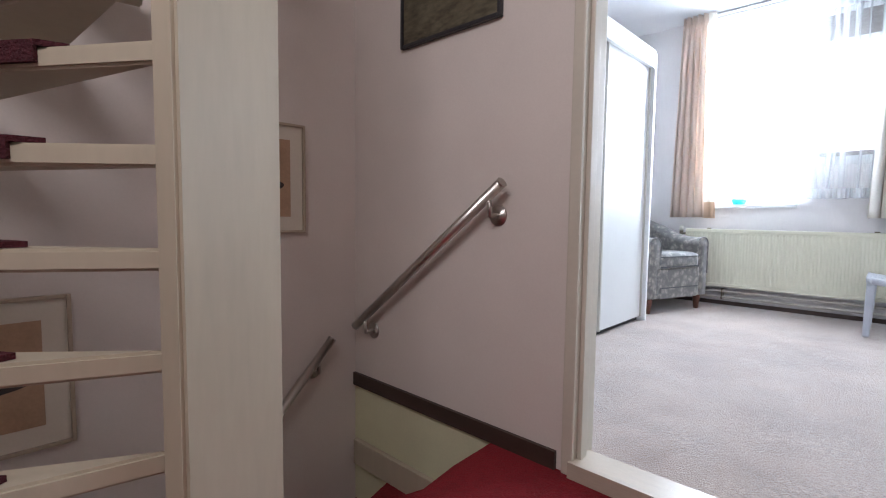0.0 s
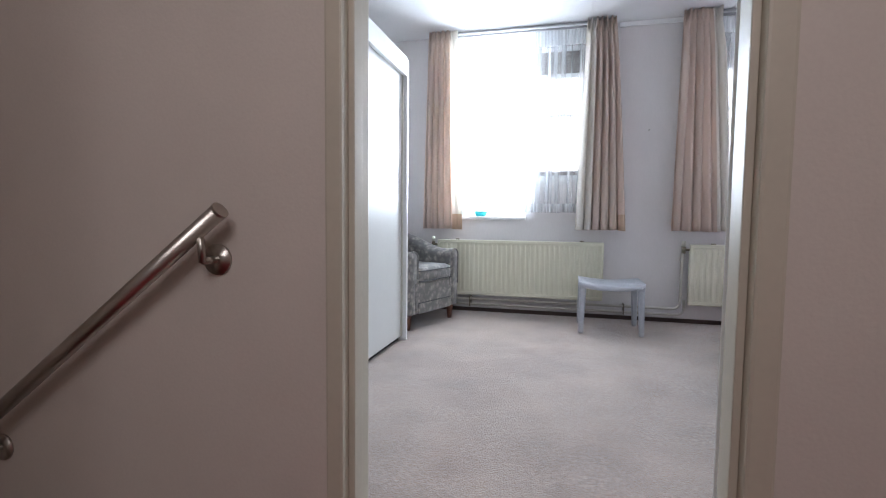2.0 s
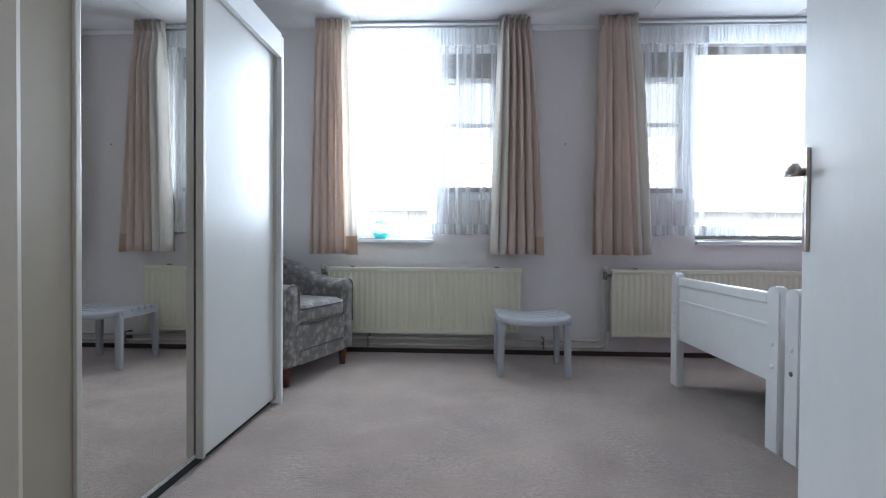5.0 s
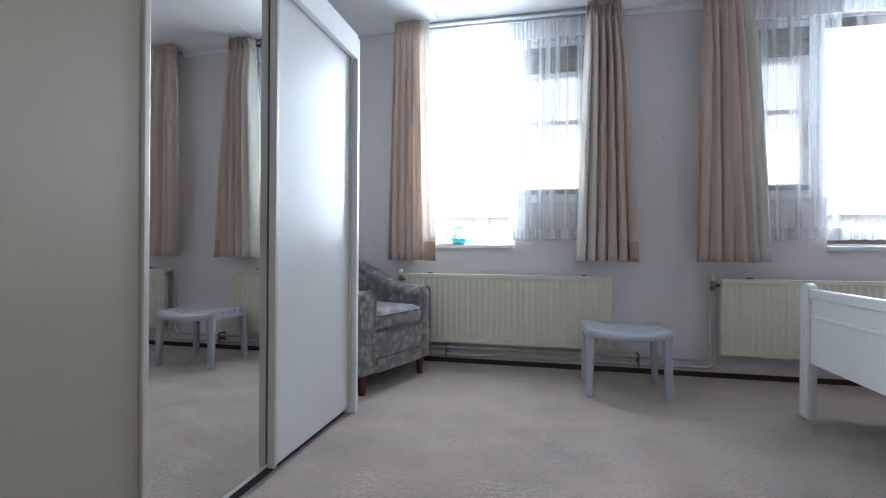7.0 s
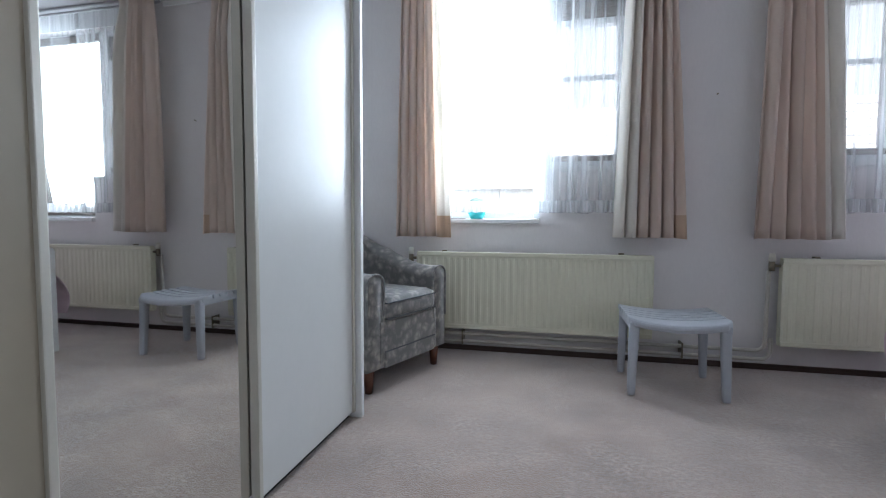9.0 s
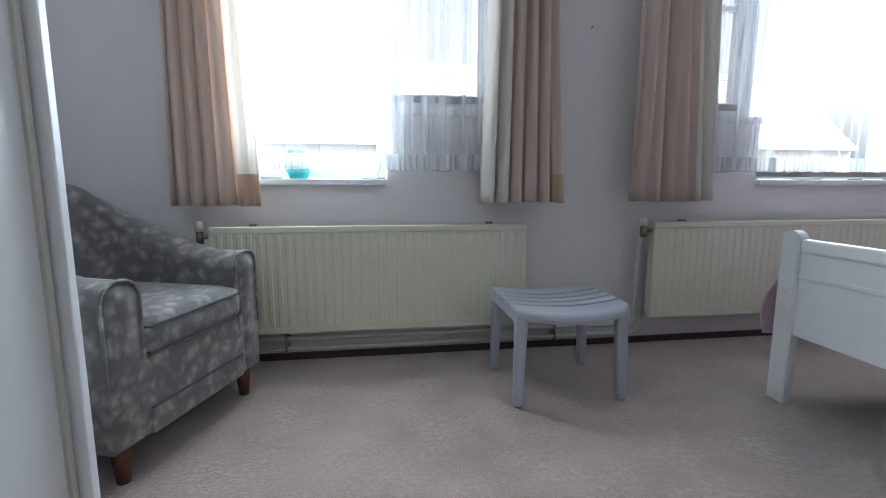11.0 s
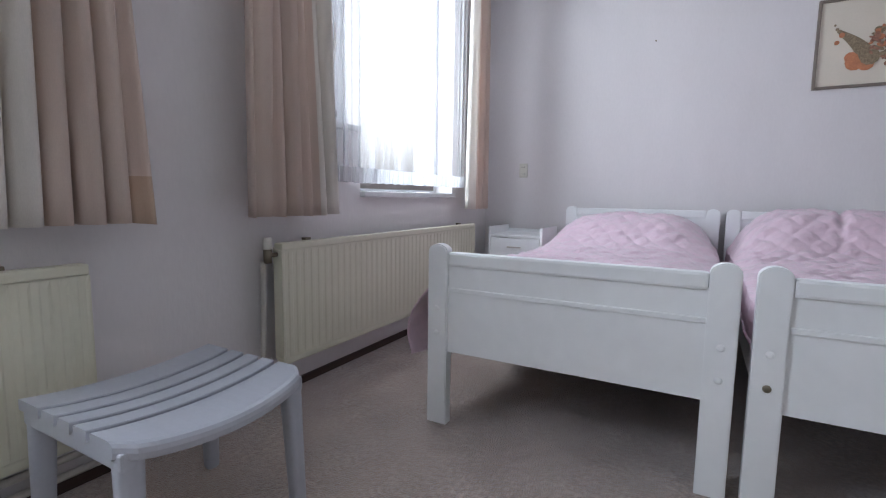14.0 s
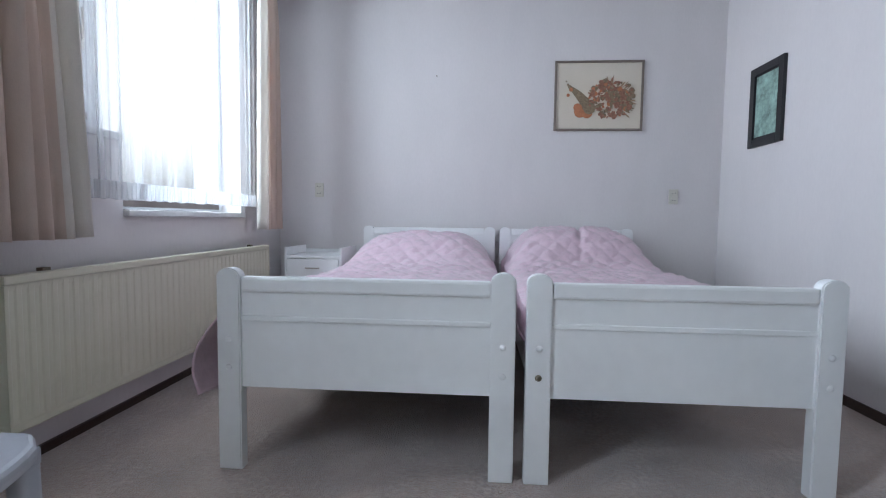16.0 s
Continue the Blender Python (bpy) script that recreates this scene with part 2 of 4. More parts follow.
ROOFTILE = material("grey_roof_tile", (0.5, 0.5, 0.52), 0.8, vary=0.3, scale=3)
FACADE = material("pale_facade", (0.72, 0.7, 0.68), 0.9, vary=0.1)
GROUND = material("outside_ground", (0.2, 0.2, 0.18), 0.95, vary=0.2, scale=1)


# ---- building blocks ----
def box(bm, x0, x1, y0, y1, z0, z1, bevel=0.0):
    """A box, with worn edges where bevel is given."""
    r = bmesh.ops.create_cube(bm, size=1.0)
    vs = r["verts"]
    bmesh.ops.transform(bm, matrix=Matrix.Translation(((x0 + x1) / 2, (y0 + y1) / 2, (z0 + z1) / 2)) @ Matrix.Diagonal((x1 - x0, y1 - y0, z1 - z0, 1)), verts=vs)
    if bevel:
        bmesh.ops.bevel(bm, geom=list({e for v in vs for e in v.link_edges}), offset=bevel, segments=2, affect="EDGES", profile=0.6)
    return vs


def prism(bm, pts, z0, z1):
    """An upright prism over a plan outline given counter-clockwise."""
    lo, hi = [bm.verts.new((x, y, z0)) for x, y in pts], [bm.verts.new((x, y, z1)) for x, y in pts]
    bm.faces.new(lo[::-1]), bm.faces.new(hi)
    for i in range(len(pts)):
        k = (i + 1) % len(pts)
        bm.faces.new((lo[i], lo[k], hi[k], hi[i]))


def tube(bm, a, b, r, sides=12, r2=None):
    a, b = Vector(a), Vector(b)
    m = Matrix.Translation((a + b) / 2) @ (b - a).to_track_quat("Z", "Y").to_matrix().to_4x4()
    bmesh.ops.create_cone(bm, cap_ends=True, segments=sides, radius1=r, radius2=r if r2 is None else r2, depth=(b - a).length, matrix=m)


def ball(bm, c, r, sx=1, sy=1, sz=1, seg=12):
    bmesh.ops.create_uvsphere(bm, u_segments=seg, v_segments=seg // 2 + 2, radius=r, matrix=Matrix.Translation(c) @ Matrix.Diagonal((sx, sy, sz, 1)))


def fresh():
    return bmesh.new()


def part(name, bm, mat, parent=None, label="", smooth=False):
    me = bpy.data.meshes.new(name)
    bmesh.ops.recalc_face_normals(bm, faces=bm.faces)
    bm.to_mesh(me)
    bm.free()
    for m in (mat if isinstance(mat, (list, tuple)) else [mat]):
        me.materials.append(m)
    if smooth:
        for p in me.polygons:
            p.use_smooth = True
    ob = new(name, me)
    ob.parent = parent
    if label:
        ob["label"] = label
    return ob


def one(name, mat, parent, *b, bevel=0.0, label=""):
    bm = fresh()
    box(bm, *b, bevel=bevel)
    return part(name, bm, mat, parent, label)


def thing(name, m, label, category, group="", kind=""):
    ob = new(name)
    ob.empty_display_size = 0.1
    ob.matrix_basis = m
    return tagged(ob, label, category, group, kind)


def setting(name, mat, boxes, label, category):
    bm = fresh()
    for b in boxes:
        box(bm, *b)
    return tagged(part(name, bm, mat), label, category, kind="structure")


# ---- structure ----
YW, YE, XE, XW, YS, YL, H = 4.85, 5.15, 3.235, -1.82, 1.53, 1.42, 2.525
LZ = -0.045   # the landing lies a step lower than the bedroom
DL, DR = -0.535, 0.24
# window openings: a tall light and a shorter one beside it
A0, A1, A2 = -1.06, -0.41, 0.14
B0, B1, B2 = 1.06, 1.585, 2.62
SILLZ, STEPZ, HEAD = 0.885, 1.215, 2.42
setting("wall_window", WALL, [
    (XW - 0.2, A0, YW, YE, -0.3, H + 0.1), (A0, A1, YW, YE, -0.3, SILLZ - 0.03), (A1, A2, YW, YE, -0.3, STEPZ - 0.03), (A0, A2, YW, YE, HEAD, H + 0.1),
    (A2, B0, YW, YE, -0.3, H + 0.1), (B0, B1, YW, YE, -0.3, STEPZ - 0.03), (B1, B2, YW, YE, -0.3, SILLZ - 0.03), (B0, B2, YW, YE, HEAD, H + 0.1),
    (B2, XE + 0.2, YW, YE, -0.3, H + 0.1)], "white papered wall with two stepped window openings", "wall")
setting("wall_bed", WALL, [(XE, XE + 0.2, YL, YW, -0.3, H + 0.1)], "white papered wall behind the twin beds", "wall")
setting("wall_wardrobe", WALL, [(XW - 0.2, XW, YS, YW, -0.3, H + 0.1)], "white papered wall behind the wardrobe", "wall")
setting("wall_door", WALL, [(DR, XE, YL + 0.004, YS, -0.3, H + 0.1), (XW - 0.2, DL, YL + 0.004, YS, -0.3, H + 0.1), (DL, DR, YL + 0.004, YS, 2.06, H + 0.1)],
        "white papered partition wall with a doorway", "wall")
setting("floor", CARPET, [(XW - 0.1, XE + 0.1, YS - 0.02, YW + 0.1, -0.3, 0.0)], "greige cut-pile carpet with worn tufts", "floor")
bm = fresh()
for i in range(5):
    x = XW - 0.2 + i * 1.06
    box(bm, x, x + 1.055, YS - 0.05, YW + 0.1, H, H + 0.1)
box(bm, XW - 0.2, XE + 0.2, YS - 0.05, YW + 0.1, H + 0.006, H + 0.11)
tagged(part("ceiling", bm, CEIL), "white boarded ceiling with fine joints", "ceiling", kind="structure")
setting("baseboard", BROWN, [(XW, XE, YW - 0.014, YW, 0, 0.034), (XE - 0.012, XE, YS, YW - 0.014, 0, 0.045), (DR + 0.06, XE - 0.012, YS, YS + 0.012, 0, 0.045)],
        "low dark brown skirting board along the carpet", "baseboard")
setting("ceiling_trim", WHITE, [(A2 + 0.2, B0 - 0.2, YW - 0.012, YW, H - 0.035, H)], "thin white trim under the ceiling", "trim")

# landing
setting("landing_wall_rail", LANDWALL, [(-1.86, DL, YL - 0.004, YL + 0.004, LZ - 0.005, 2.5)], "off-white papered stair wall with a handrail", "wall")
setting("landing_wall_hinge_side", LANDWALL, [(DR, 1.0, YL - 0.004, YL + 0.004, LZ, 2.5)], "off-white papered wall beside the doorway", "wall")
setting("landing_wall_over_door", LANDWALL, [(DL, DR, YL - 0.004, YL + 0.004, 2.06, 2.5)], "off-white papered wall over the doorway", "wall")
setting("stairwell_lower_wall", WELLWALL, [(-1.66, -0.80, YL - 0.005, YL + 0.01, -2.7, LZ - 0.005)], "cream painted lower stairwell wall", "wall")
setting("landing_wall_left", LANDWALL, [(-1.86, -1.66, -1.7, YL - 0.004, -2.7, 2.5)], "off-white papered wall with framed prints", "wall")
setting("landing_wall_back", LANDWALL, [(-1.66, 1.0, -1.9, -1.7, -2.7, 2.5)], "off-white papered landing wall", "wall")
setting("landing_wall_right", LANDWALL, [(1.0, 1.2, -1.9, YL - 0.004, -2.7, 2.5)], "off-white papered landing wall", "wall")
setting("landing_ceiling", CEIL, [(-1.86, 1.2, -1.9, YL, 2.5, 2.6)], "white landing ceiling", "ceiling")
setting("stairwell_floor", CARPET, [(-1.9, 1.0, -1.9, YL + 0.1, -2.8, -2.7)], "floor at the foot of the lower stair", "floor")
bm = fresh()
prism(bm, [(-0.74, -1.7), (1.0, -1.7), (1.0, YL - 0.004), (-0.84, YL - 0.004), (-0.83, 1.2), (-0.80, 1.0), (-0.76, 0.8), (-0.74, 0.62)], LZ - 0.25, LZ)
tagged(part("landing_floor", bm, RED), "bright red carpet on the landing", "floor", kind="structure")
setting("landing_baseboard", BROWN, [(-1.66, DL - 0.05, YL - 0.018, YL - 0.004, LZ, LZ + 0.06)], "dark brown skirting board above the stair", "baseboard")
setting("threshold", THRESH, [(DL + 0.002, DR - 0.002, YL - 0.03, YS - 0.02, LZ - 0.02, 0.006)], "pale wooden door threshold", "threshold")


# ---- doorway ----
def door_frame():
    d = thing("door_frame_1", pose(0, 0, 0), "cream painted metal door frame of the bedroom", "door frame", kind="structure")
    for name, x0, x1 in (("jamb", DL - 0.028, DL + 0.012), ("jamb", DR - 0.012, DR + 0.035)):
        one(name, FRAMEPAINT, d, x0, x1, YL - 0.018, YS + 0.012, LZ, 2.06, bevel=0.006)
    for name, x0, x1 in (("stop", DL + 0.012, DL + 0.027), ("stop", DR - 0.027, DR - 0.012)):
        one(name, FRAMEPAINT, d, x0, x1, YL + 0.01, YL + 0.05, LZ, 2.05, bevel=0.003)
    one("head", FRAMEPAINT, d, DL - 0.028, DR + 0.035, YL - 0.018, YS + 0.012, 2.06, 2.115, bevel=0.006)


def door():
    w = 0.79
    d = thing("door_1", pose(DR + 0.01, YS + 0.035, 0, 0, 0, 63.5), "white flush bedroom door standing wide open", "door", kind="structure")
    one("leaf", WHITE, d, 0, w, -0.02, 0.02, 0.012, 2.05, bevel=0.003)
    for s in (1, -1):
        h = one("handle_plate", STEEL, d, w - 0.085, w - 0.045, min(s * 0.02, s * 0.028), max(s * 0.02, s * 0.028), 0.85, 1.07, bevel=0.003)
        bm = fresh()
        tube(bm, (w - 0.065, s * 0.028, 1.02), (w - 0.065, s * 0.065, 1.02), 0.009)
        tube(bm, (w - 0.06, s * 0.06, 1.02), (w - 0.18, s * 0.06, 1.015), 0.009)
        part("handle", bm, STEEL, d, "brushed steel lever handle", True)


door_frame()
door()


# ---- windows ----
def window(name, tall, short, label):
    """tall and short: the x range of the deep light and of the one above the raised sill."""
    d = thing(name, pose(0, 0, 0), label, "window", kind="structure")
    y0, y1 = YW + 0.13, YW + 0.19
    for (x0, x1), z0, kind in ((tall, SILLZ, "tall"), (short, STEPZ, "short")):
        lo, top = z0 + 0.005, HEAD - 0.003
        fr = fresh()
        f = 0.045
        for b in ((x0, x0 + f, y0, y1, lo, top), (x1 - f, x1, y0, y1, lo, top), (x0 + f, x1 - f, y0, y1, lo, lo + f), (x0 + f, x1 - f, y0, y1, top - f, top)):
            box(fr, *b, bevel=0.004)
        fo = part("window_frame", fr, WINPAINT, d)
        if kind == "short":
            g = one("vent_grille", DARKWOOD, d, x0 + f, x1 - f, y0 + 0.01, y1 - 0.01, 2.17, top - f, bevel=0.003)
            for i in range(7):
                z = 2.185 + i * 0.026
                one("slat", DARKWOOD, g, x0 + f, x1 - f, y0 + 0.002, y0 + 0.012, z, z + 0.016)
            one("weather_bar", DARKWOOD, d, x0 + f, x1 - f, y0 - 0.018, y0 - 0.012, lo + f - 0.002, lo + f + 0.032, bevel=0.002)
            s = 0.04
            sa = fresh()
            for b in ((x0 + f, x0 + f + s, y0 - 0.012, y1 - 0.02, lo + f, 2.17), (x1 - f - s, x1 - f, y0 - 0.012, y1 - 0.02, lo + f, 2.17),
                      (x0 + f + s, x1 - f - s, y0 - 0.012, y1 - 0.02, lo + f, lo + f + s), (x0 + f + s, x1 - f - s, y0 - 0.012, y1 - 0.02, 2.13, 2.17)):
                box(sa, *b, bevel=0.004)
            so = part("sash", sa, WINPAINT, d)
            one("glazing_bar", WINPAINT, so, x0 + f + s, x1 - f - s, y0 + 0.002, y1 - 0.025, 1.785, 1.815, bevel=0.003)
            hb = fresh()
            hx = x0 + f + 0.02 if x0 == A1 else x1 - f - 0.02
            box(hb, hx - 0.012, hx + 0.012, y0 - 0.022, y0 - 0.012, 1.55, 1.65, bevel=0.003)
            tube(hb, (hx, y0 - 0.03, 1.6), (hx, y0 - 0.03, 1.72), 0.007)
            tube(hb, (hx, y0 - 0.012, 1.6), (hx, y0 - 0.032, 1.6), 0.006)
            part("sash_handle", hb, STEEL, so)
        if kind == "tall" and x0 == B1:
            one("weather_bar", DARKWOOD, d, x0 + f, x1 - f, y0 - 0.006, y0, lo + 0.012, lo + f + 0.004, bevel=0.002)
            one("weather_bar", DARKWOOD, d, x0 + f, x1 - f, y0 - 0.006, y0, top - f - 0.03, top - 0.012, bevel=0.002)
        pane = one("pane", GLASS, d, x0 + f - 0.005, x1 - f + 0.005, y0 + 0.03, y0 + 0.034, lo + f - 0.005, 2.17 if kind == "short" else top - f + 0.005)
        pane.visible_shadow = False
        one("window_sill", SILL, d, x0 - 0.0 if kind == "tall" else x0 + 0.002, x1, YW - (0.03 if kind == "tall" else 0.015), y1, z0 - 0.03, z0, bevel=0.004)


window("window_1", (A0, A1), (A1, A2), "stepped window with tall pane and dark vent grille")
window("window_2", (B1, B2), (B0, B1), "stepped window with wide pane and dark vent grille")


# ---- curtains ----
def drape(name, top, bottom, z0, z1, y, folds, amp, mats, stripe=0, label="", group="", sway=0.85, category="curtain", seed=1, ochre="stripe"):
    rnd = random.Random(seed)
    n = folds * 10
    levels = [0, 0.012, 0.025, 0.04, 0.055, 0.075, 0.1, 0.14, 0.2] + [0.27 + 0.73 * k / 19 for k in range(20)]
    rows = len(levels) - 1
    ph = [rnd.uniform(-0.85, 0.85) for _ in range(folds + 2)]
    bm = fresh()
    grid = []
    for j in range(rows + 1):
        v = levels[j]
        z = z1 + (z0 - z1) * v
        r = []
        for i in range(n + 1):
            u = i / n
            xt, xb = top[0] + (top[1] - top[0]) * u, bottom[0] + (bottom[1] - bottom[0]) * u
            k = u * folds
            p = ph[int(k)] * (1 - k % 1) + ph[int(k) + 1] * (k % 1)
            w = math.sin(4 * math.pi * k) if v < 0.045 and name == "curtain" else math.sin(2 * math.pi * k + p * v * 2) + 0.35 * math.sin(4 * math.pi * k + 2 * p)
            if name == "curtain":   # pinched pleats under a standing heading
                pinch = 0.75 - 0.35 * min(1, v / 0.045) if v < 0.045 else min(1.0, 0.4 + 0.6 * (v - 0.045) / 0.16)
            else:
                pinch = 1.0
            a = amp * pinch * (1 + 0.9 * p)
            ease = v ** sway
            r.append(bm.verts.new((xt + (xb - xt) * ease + 0.25 * a * math.cos(2 * math.pi * k + p), y + a * w, z + (0.006 * p if j == rows else 0))))
        grid.append(r)
    for j in range(rows):
        for i in range(n):
            f = bm.faces.new((grid[j][i], grid[j][i + 1], grid[j + 1][i + 1], grid[j + 1][i]))
            if stripe:
                u = i / n if stripe < 0 else 1 - i / n
                if u < abs(stripe):
                    f.material_index = 2 if j >= rows - 2 and ochre == "stripe" else 1
            if stripe:
                if ochre == "far" and u > 0.82 and j >= rows - 2:
                    f.material_index = 2
    ob = part(name, bm, mats, None, "", True)
    so = ob.modifiers.new("thickness", "SOLIDIFY")
    so.thickness = 0.003
    return tagged(ob, label, category, group)


CL = "beige lined curtain with cream and ochre edge stripe"
CM = [CURTAIN, CREAM, OCHRE]
G = "curtains at the windows"
YC = 4.69
drape("curtain", (-1.29, -1.03), (-1.33, -0.96), 0.77, 2.518, YC, 6, 0.037, CM, 0.24, CL, G, seed=3)
drape("curtain", (0.07, 0.30), (0.01, 0.42), 0.775, 2.518, YC, 6, 0.038, CM, -0.3, CL, G, seed=5, ochre="far")
drape("curtain", (0.80, 1.06), (0.76, 1.195), 0.78, 2.518, YC, 6, 0.038, CM, 0.2, CL, G, seed=8, ochre="none")
drape("curtain", (2.62, 2.80), (2.56, 2.83), 0.78, 2.518, YC, 5, 0.03, CM, -0.3, CL, G, seed=9, ochre="none")
NL = "sheer white net curtain with lace hem"
for k, (x0, x1, folds, amp, mat) in enumerate(((-1.08, -0.44, 12, 0.007, NET), (-0.45, 0.16, 11, 0.006, DENSE), (1.04, 1.62, 10, 0.006, DENSE), (1.60, 2.68, 20, 0.007, NET))):
    c = drape("net_curtain", (x0, x1), (x0, x1), 0.925, 2.43, 4.785, folds, amp, [mat], 0, NL, "net curtains", category="net curtain", seed=2 + k)
    for nm, z0, z1, m in (("header_tape", 2.35, 2.475, HEADER), ("lace_hem", 0.927, 1.0, LACE)):
        h = drape(nm, (x0, x1), (x0, x1), z0, z1, 4.772, folds * 2, 0.005, [m], 0, "", "", seed=6 + k)
        h.parent = c
        del h["category"]
for x0, x1 in ((-1.27, 0.28), (0.83, 2.80)):
    r = thing("curtain_rail", pose((x0 + x1) / 2, YC, 2.5), "white double curtain rail under the ceiling", "curtain rail", "curtain rails")
    hw = (x1 - x0) / 2
    one("rail", RAILGREY, r, -hw, hw, 0.048, 0.064, 0.006, 0.022, bevel=0.003)
    one("rail", RAILGREY, r, -hw, hw, 0.088, 0.103, -0.012, 0.004, bevel=0.003)
    for k in (-0.9, 0.0, 0.9):
        one("bracket", WINPAINT, r, hw * k - 0.012, hw * k + 0.012, 0.045, 0.155, 0.021, 0.025)


# ---- radiators and pipes ----
def radiator(x0, x1, valve):
    d = thing("radiator", pose(x0, 4.72, 0.0), "cream enamelled ribbed panel radiator on the window wall", "radiator", "radiators")
    w, z0, z1 = x1 - x0, 0.17, 0.67
    bm = fresh()
    pitch = w / round(w / 0.042)
    n = round(w / pitch)
    prof = []
    for i in range(n):
        a = i * pitch
        prof += [(a + pitch * f, yy) for f, yy in ((0.0, 0.0), (0.22, 0.0), (0.36, 0.0035), (0.72, 0.0035), (0.86, 0.0))]
    prof.append((w, 0.0))
    zs = (z0 + 0.03, z0 + 0.05, z1 - 0.05, z1 - 0.03)
    rows = [[bm.verts.new((x, y if 0 < k < 3 else 0.0, z)) for x, y in prof] for k, z in enumerate(zs)]
    for a, b in zip(rows, rows[1:]):
        for i in range(len(prof) - 1):
            bm.faces.new((a[i], a[i + 1], b[i + 1], b[i]))
    part("front_panel", bm, RAD, d)
    one("top_header", RAD, d, 0, w, 0.0, 0.045, z1 - 0.03, z1, bevel=0.006)
    one("bottom_header", RAD, d, 0, w, 0.0, 0.045, z0, z0 + 0.03, bevel=0.006)
    one("back_panel", RAD, d, 0.005, w - 0.005, 0.04, 0.055, z0 + 0.02, z1 - 0.02)
    for x in (0.0, w - 0.018):
        one("side_panel", RAD, d, x, x + 0.018, 0.003, 0.05, z0 + 0.03, z1 - 0.03)
    for x in (0.18, w - 0.18):
        one("bracket", BRASS, d, x - 0.016, x + 0.016, 0.036, 0.06, z1 - 0.004, z1 + 0.01, bevel=0.002)
        one("bracket", RAD, d, x - 0.015, x + 0.015, 0.055, 0.13, z0 + 0.1, z1 - 0.1)
    bm = fresh()
    vx = -0.045 if valve < 0 else w + 0.045
    tube(bm, (vx, 0.03, z1 - 0.045), (0.0 if valve < 0 else w, 0.03, z1 - 0.045), 0.009)
    tube(bm, (vx, 0.03, z1 - 0.075), (vx, 0.03, z1 - 0.02), 0.016)
    part("valve", bm, BRASS, d, "dull brass radiator valve", True)
    bm = fresh()
    tube(bm, (vx, 0.03, z1 - 0.02), (vx, 0.03, z1 + 0.025), 0.02, r2=0.015)
    part("valve_knob", bm, SOCKET, d, "", True)


radiator(-1.2, 0.26, -1)
radiator(0.93, 2.75, -1)


def pipe_run(name, pts, r, label):
    cu = bpy.data.curves.new(name, "CURVE")
    cu.dimensions, cu.bevel_depth, cu.bevel_resolution = "3D", r, 3
    sp = cu.splines.new("POLY")
    sp.points.add(len(pts) - 1)
    for p, q in zip(sp.points, pts):
        p.co = (*q, 1)
    ob = new(name, cu)
    cu.materials.append(PIPE)
    return tagged(ob, label, "heating pipe", "heating pipes")


def bend(cx, cz, r, a0, a1):
    return [(cx + r * math.cos(radians(a0 + (a1 - a0) * k / 5)), 4.785, cz + r * math.sin(radians(a0 + (a1 - a0) * k / 5))) for k in range(6)]


pipe_run("heating_pipe", [(-1.8, 4.785, 0.125)] + bend(0.83, 0.175, 0.05, -90, 0) + [(0.88, 4.77, 0.6)], 0.011, "cream painted heating pipe rising to the radiator valve")
pipe_run("heating_pipe", [(-1.8, 4.785, 0.075)] + bend(0.86, 0.125, 0.05, -90, 0) + [(0.91, 4.785, 0.2)], 0.011, "cream painted heating pipe along the skirting")
for x in (-0.9, 0.44):
    c = thing("pipe_clip", pose(x, 4.8, 0.0), "dark metal clip holding two heating pipes", "pipe clip", "pipe clips")
    one("clip", BRASS, c, -0.005, 0.005, -0.03, 0.05, 0.056, 0.146, bevel=0.002)


# ---- wardrobe ----
def wardrobe():
    x1, x0, y0, y1, top = -1.165, -1.79, 1.60, 3.665, 1.95
    d = thing("wardrobe", pose(0, 0, 0), "white sliding-door wardrobe with one mirrored door", "wardrobe")
    one("side_panel", WHITE, d, x0, x1 + 0.03, y1 - 0.028, y1, 0, top - 0.012, bevel=0.004)
    one("side_panel", WHITE, d, x0, x1 + 0.03, y0, y0 + 0.028, 0, top - 0.012, bevel=0.004)
    one("top_panel", WHITE, d, x0, x1 - 0.01, y0 + 0.028, y1 - 0.028, top - 0.04, top - 0.012)
    one("back_panel", WHITE, d, x0, x0 + 0.01, y0 + 0.028, y1 - 0.028, 0.02, top - 0.04)
    one("fascia", WHITE, d, x1 + 0.002, x1 + 0.03, y0 + 0.028, y1 - 0.03, top - 0.125, top, bevel=0.004)
    one("plinth", GAP, d, x1 - 0.05, x1 - 0.03, y0 + 0.028, y1 - 0.028, 0.0, 0.05)
    one("floor_panel", WHITE, d, x0 + 0.01, x1 - 0.03, y0 + 0.028, y1 - 0.028, 0.03, 0.05)
    w = 0.69
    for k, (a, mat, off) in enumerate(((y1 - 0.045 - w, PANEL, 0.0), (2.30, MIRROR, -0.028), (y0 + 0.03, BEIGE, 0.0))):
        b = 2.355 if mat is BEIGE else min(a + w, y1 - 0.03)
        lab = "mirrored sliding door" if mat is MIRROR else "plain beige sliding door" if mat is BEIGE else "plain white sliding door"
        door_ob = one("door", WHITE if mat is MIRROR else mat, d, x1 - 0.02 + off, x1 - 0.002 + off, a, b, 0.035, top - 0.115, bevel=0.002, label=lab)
        if mat is MIRROR:
            one("mirror", MIRROR, door_ob, x1 - 0.001 + off, x1 + 0.003 + off, a + 0.02, b - 0.012, 0.05, top - 0.125)
        for e in (a - 0.004, b - 0.014):
            one("grip_profile", ALU, door_ob, x1 - 0.022 + off, x1 + 0.008 + off, e, e + 0.018, 0.033, top - 0.113, bevel=0.003)


wardrobe()


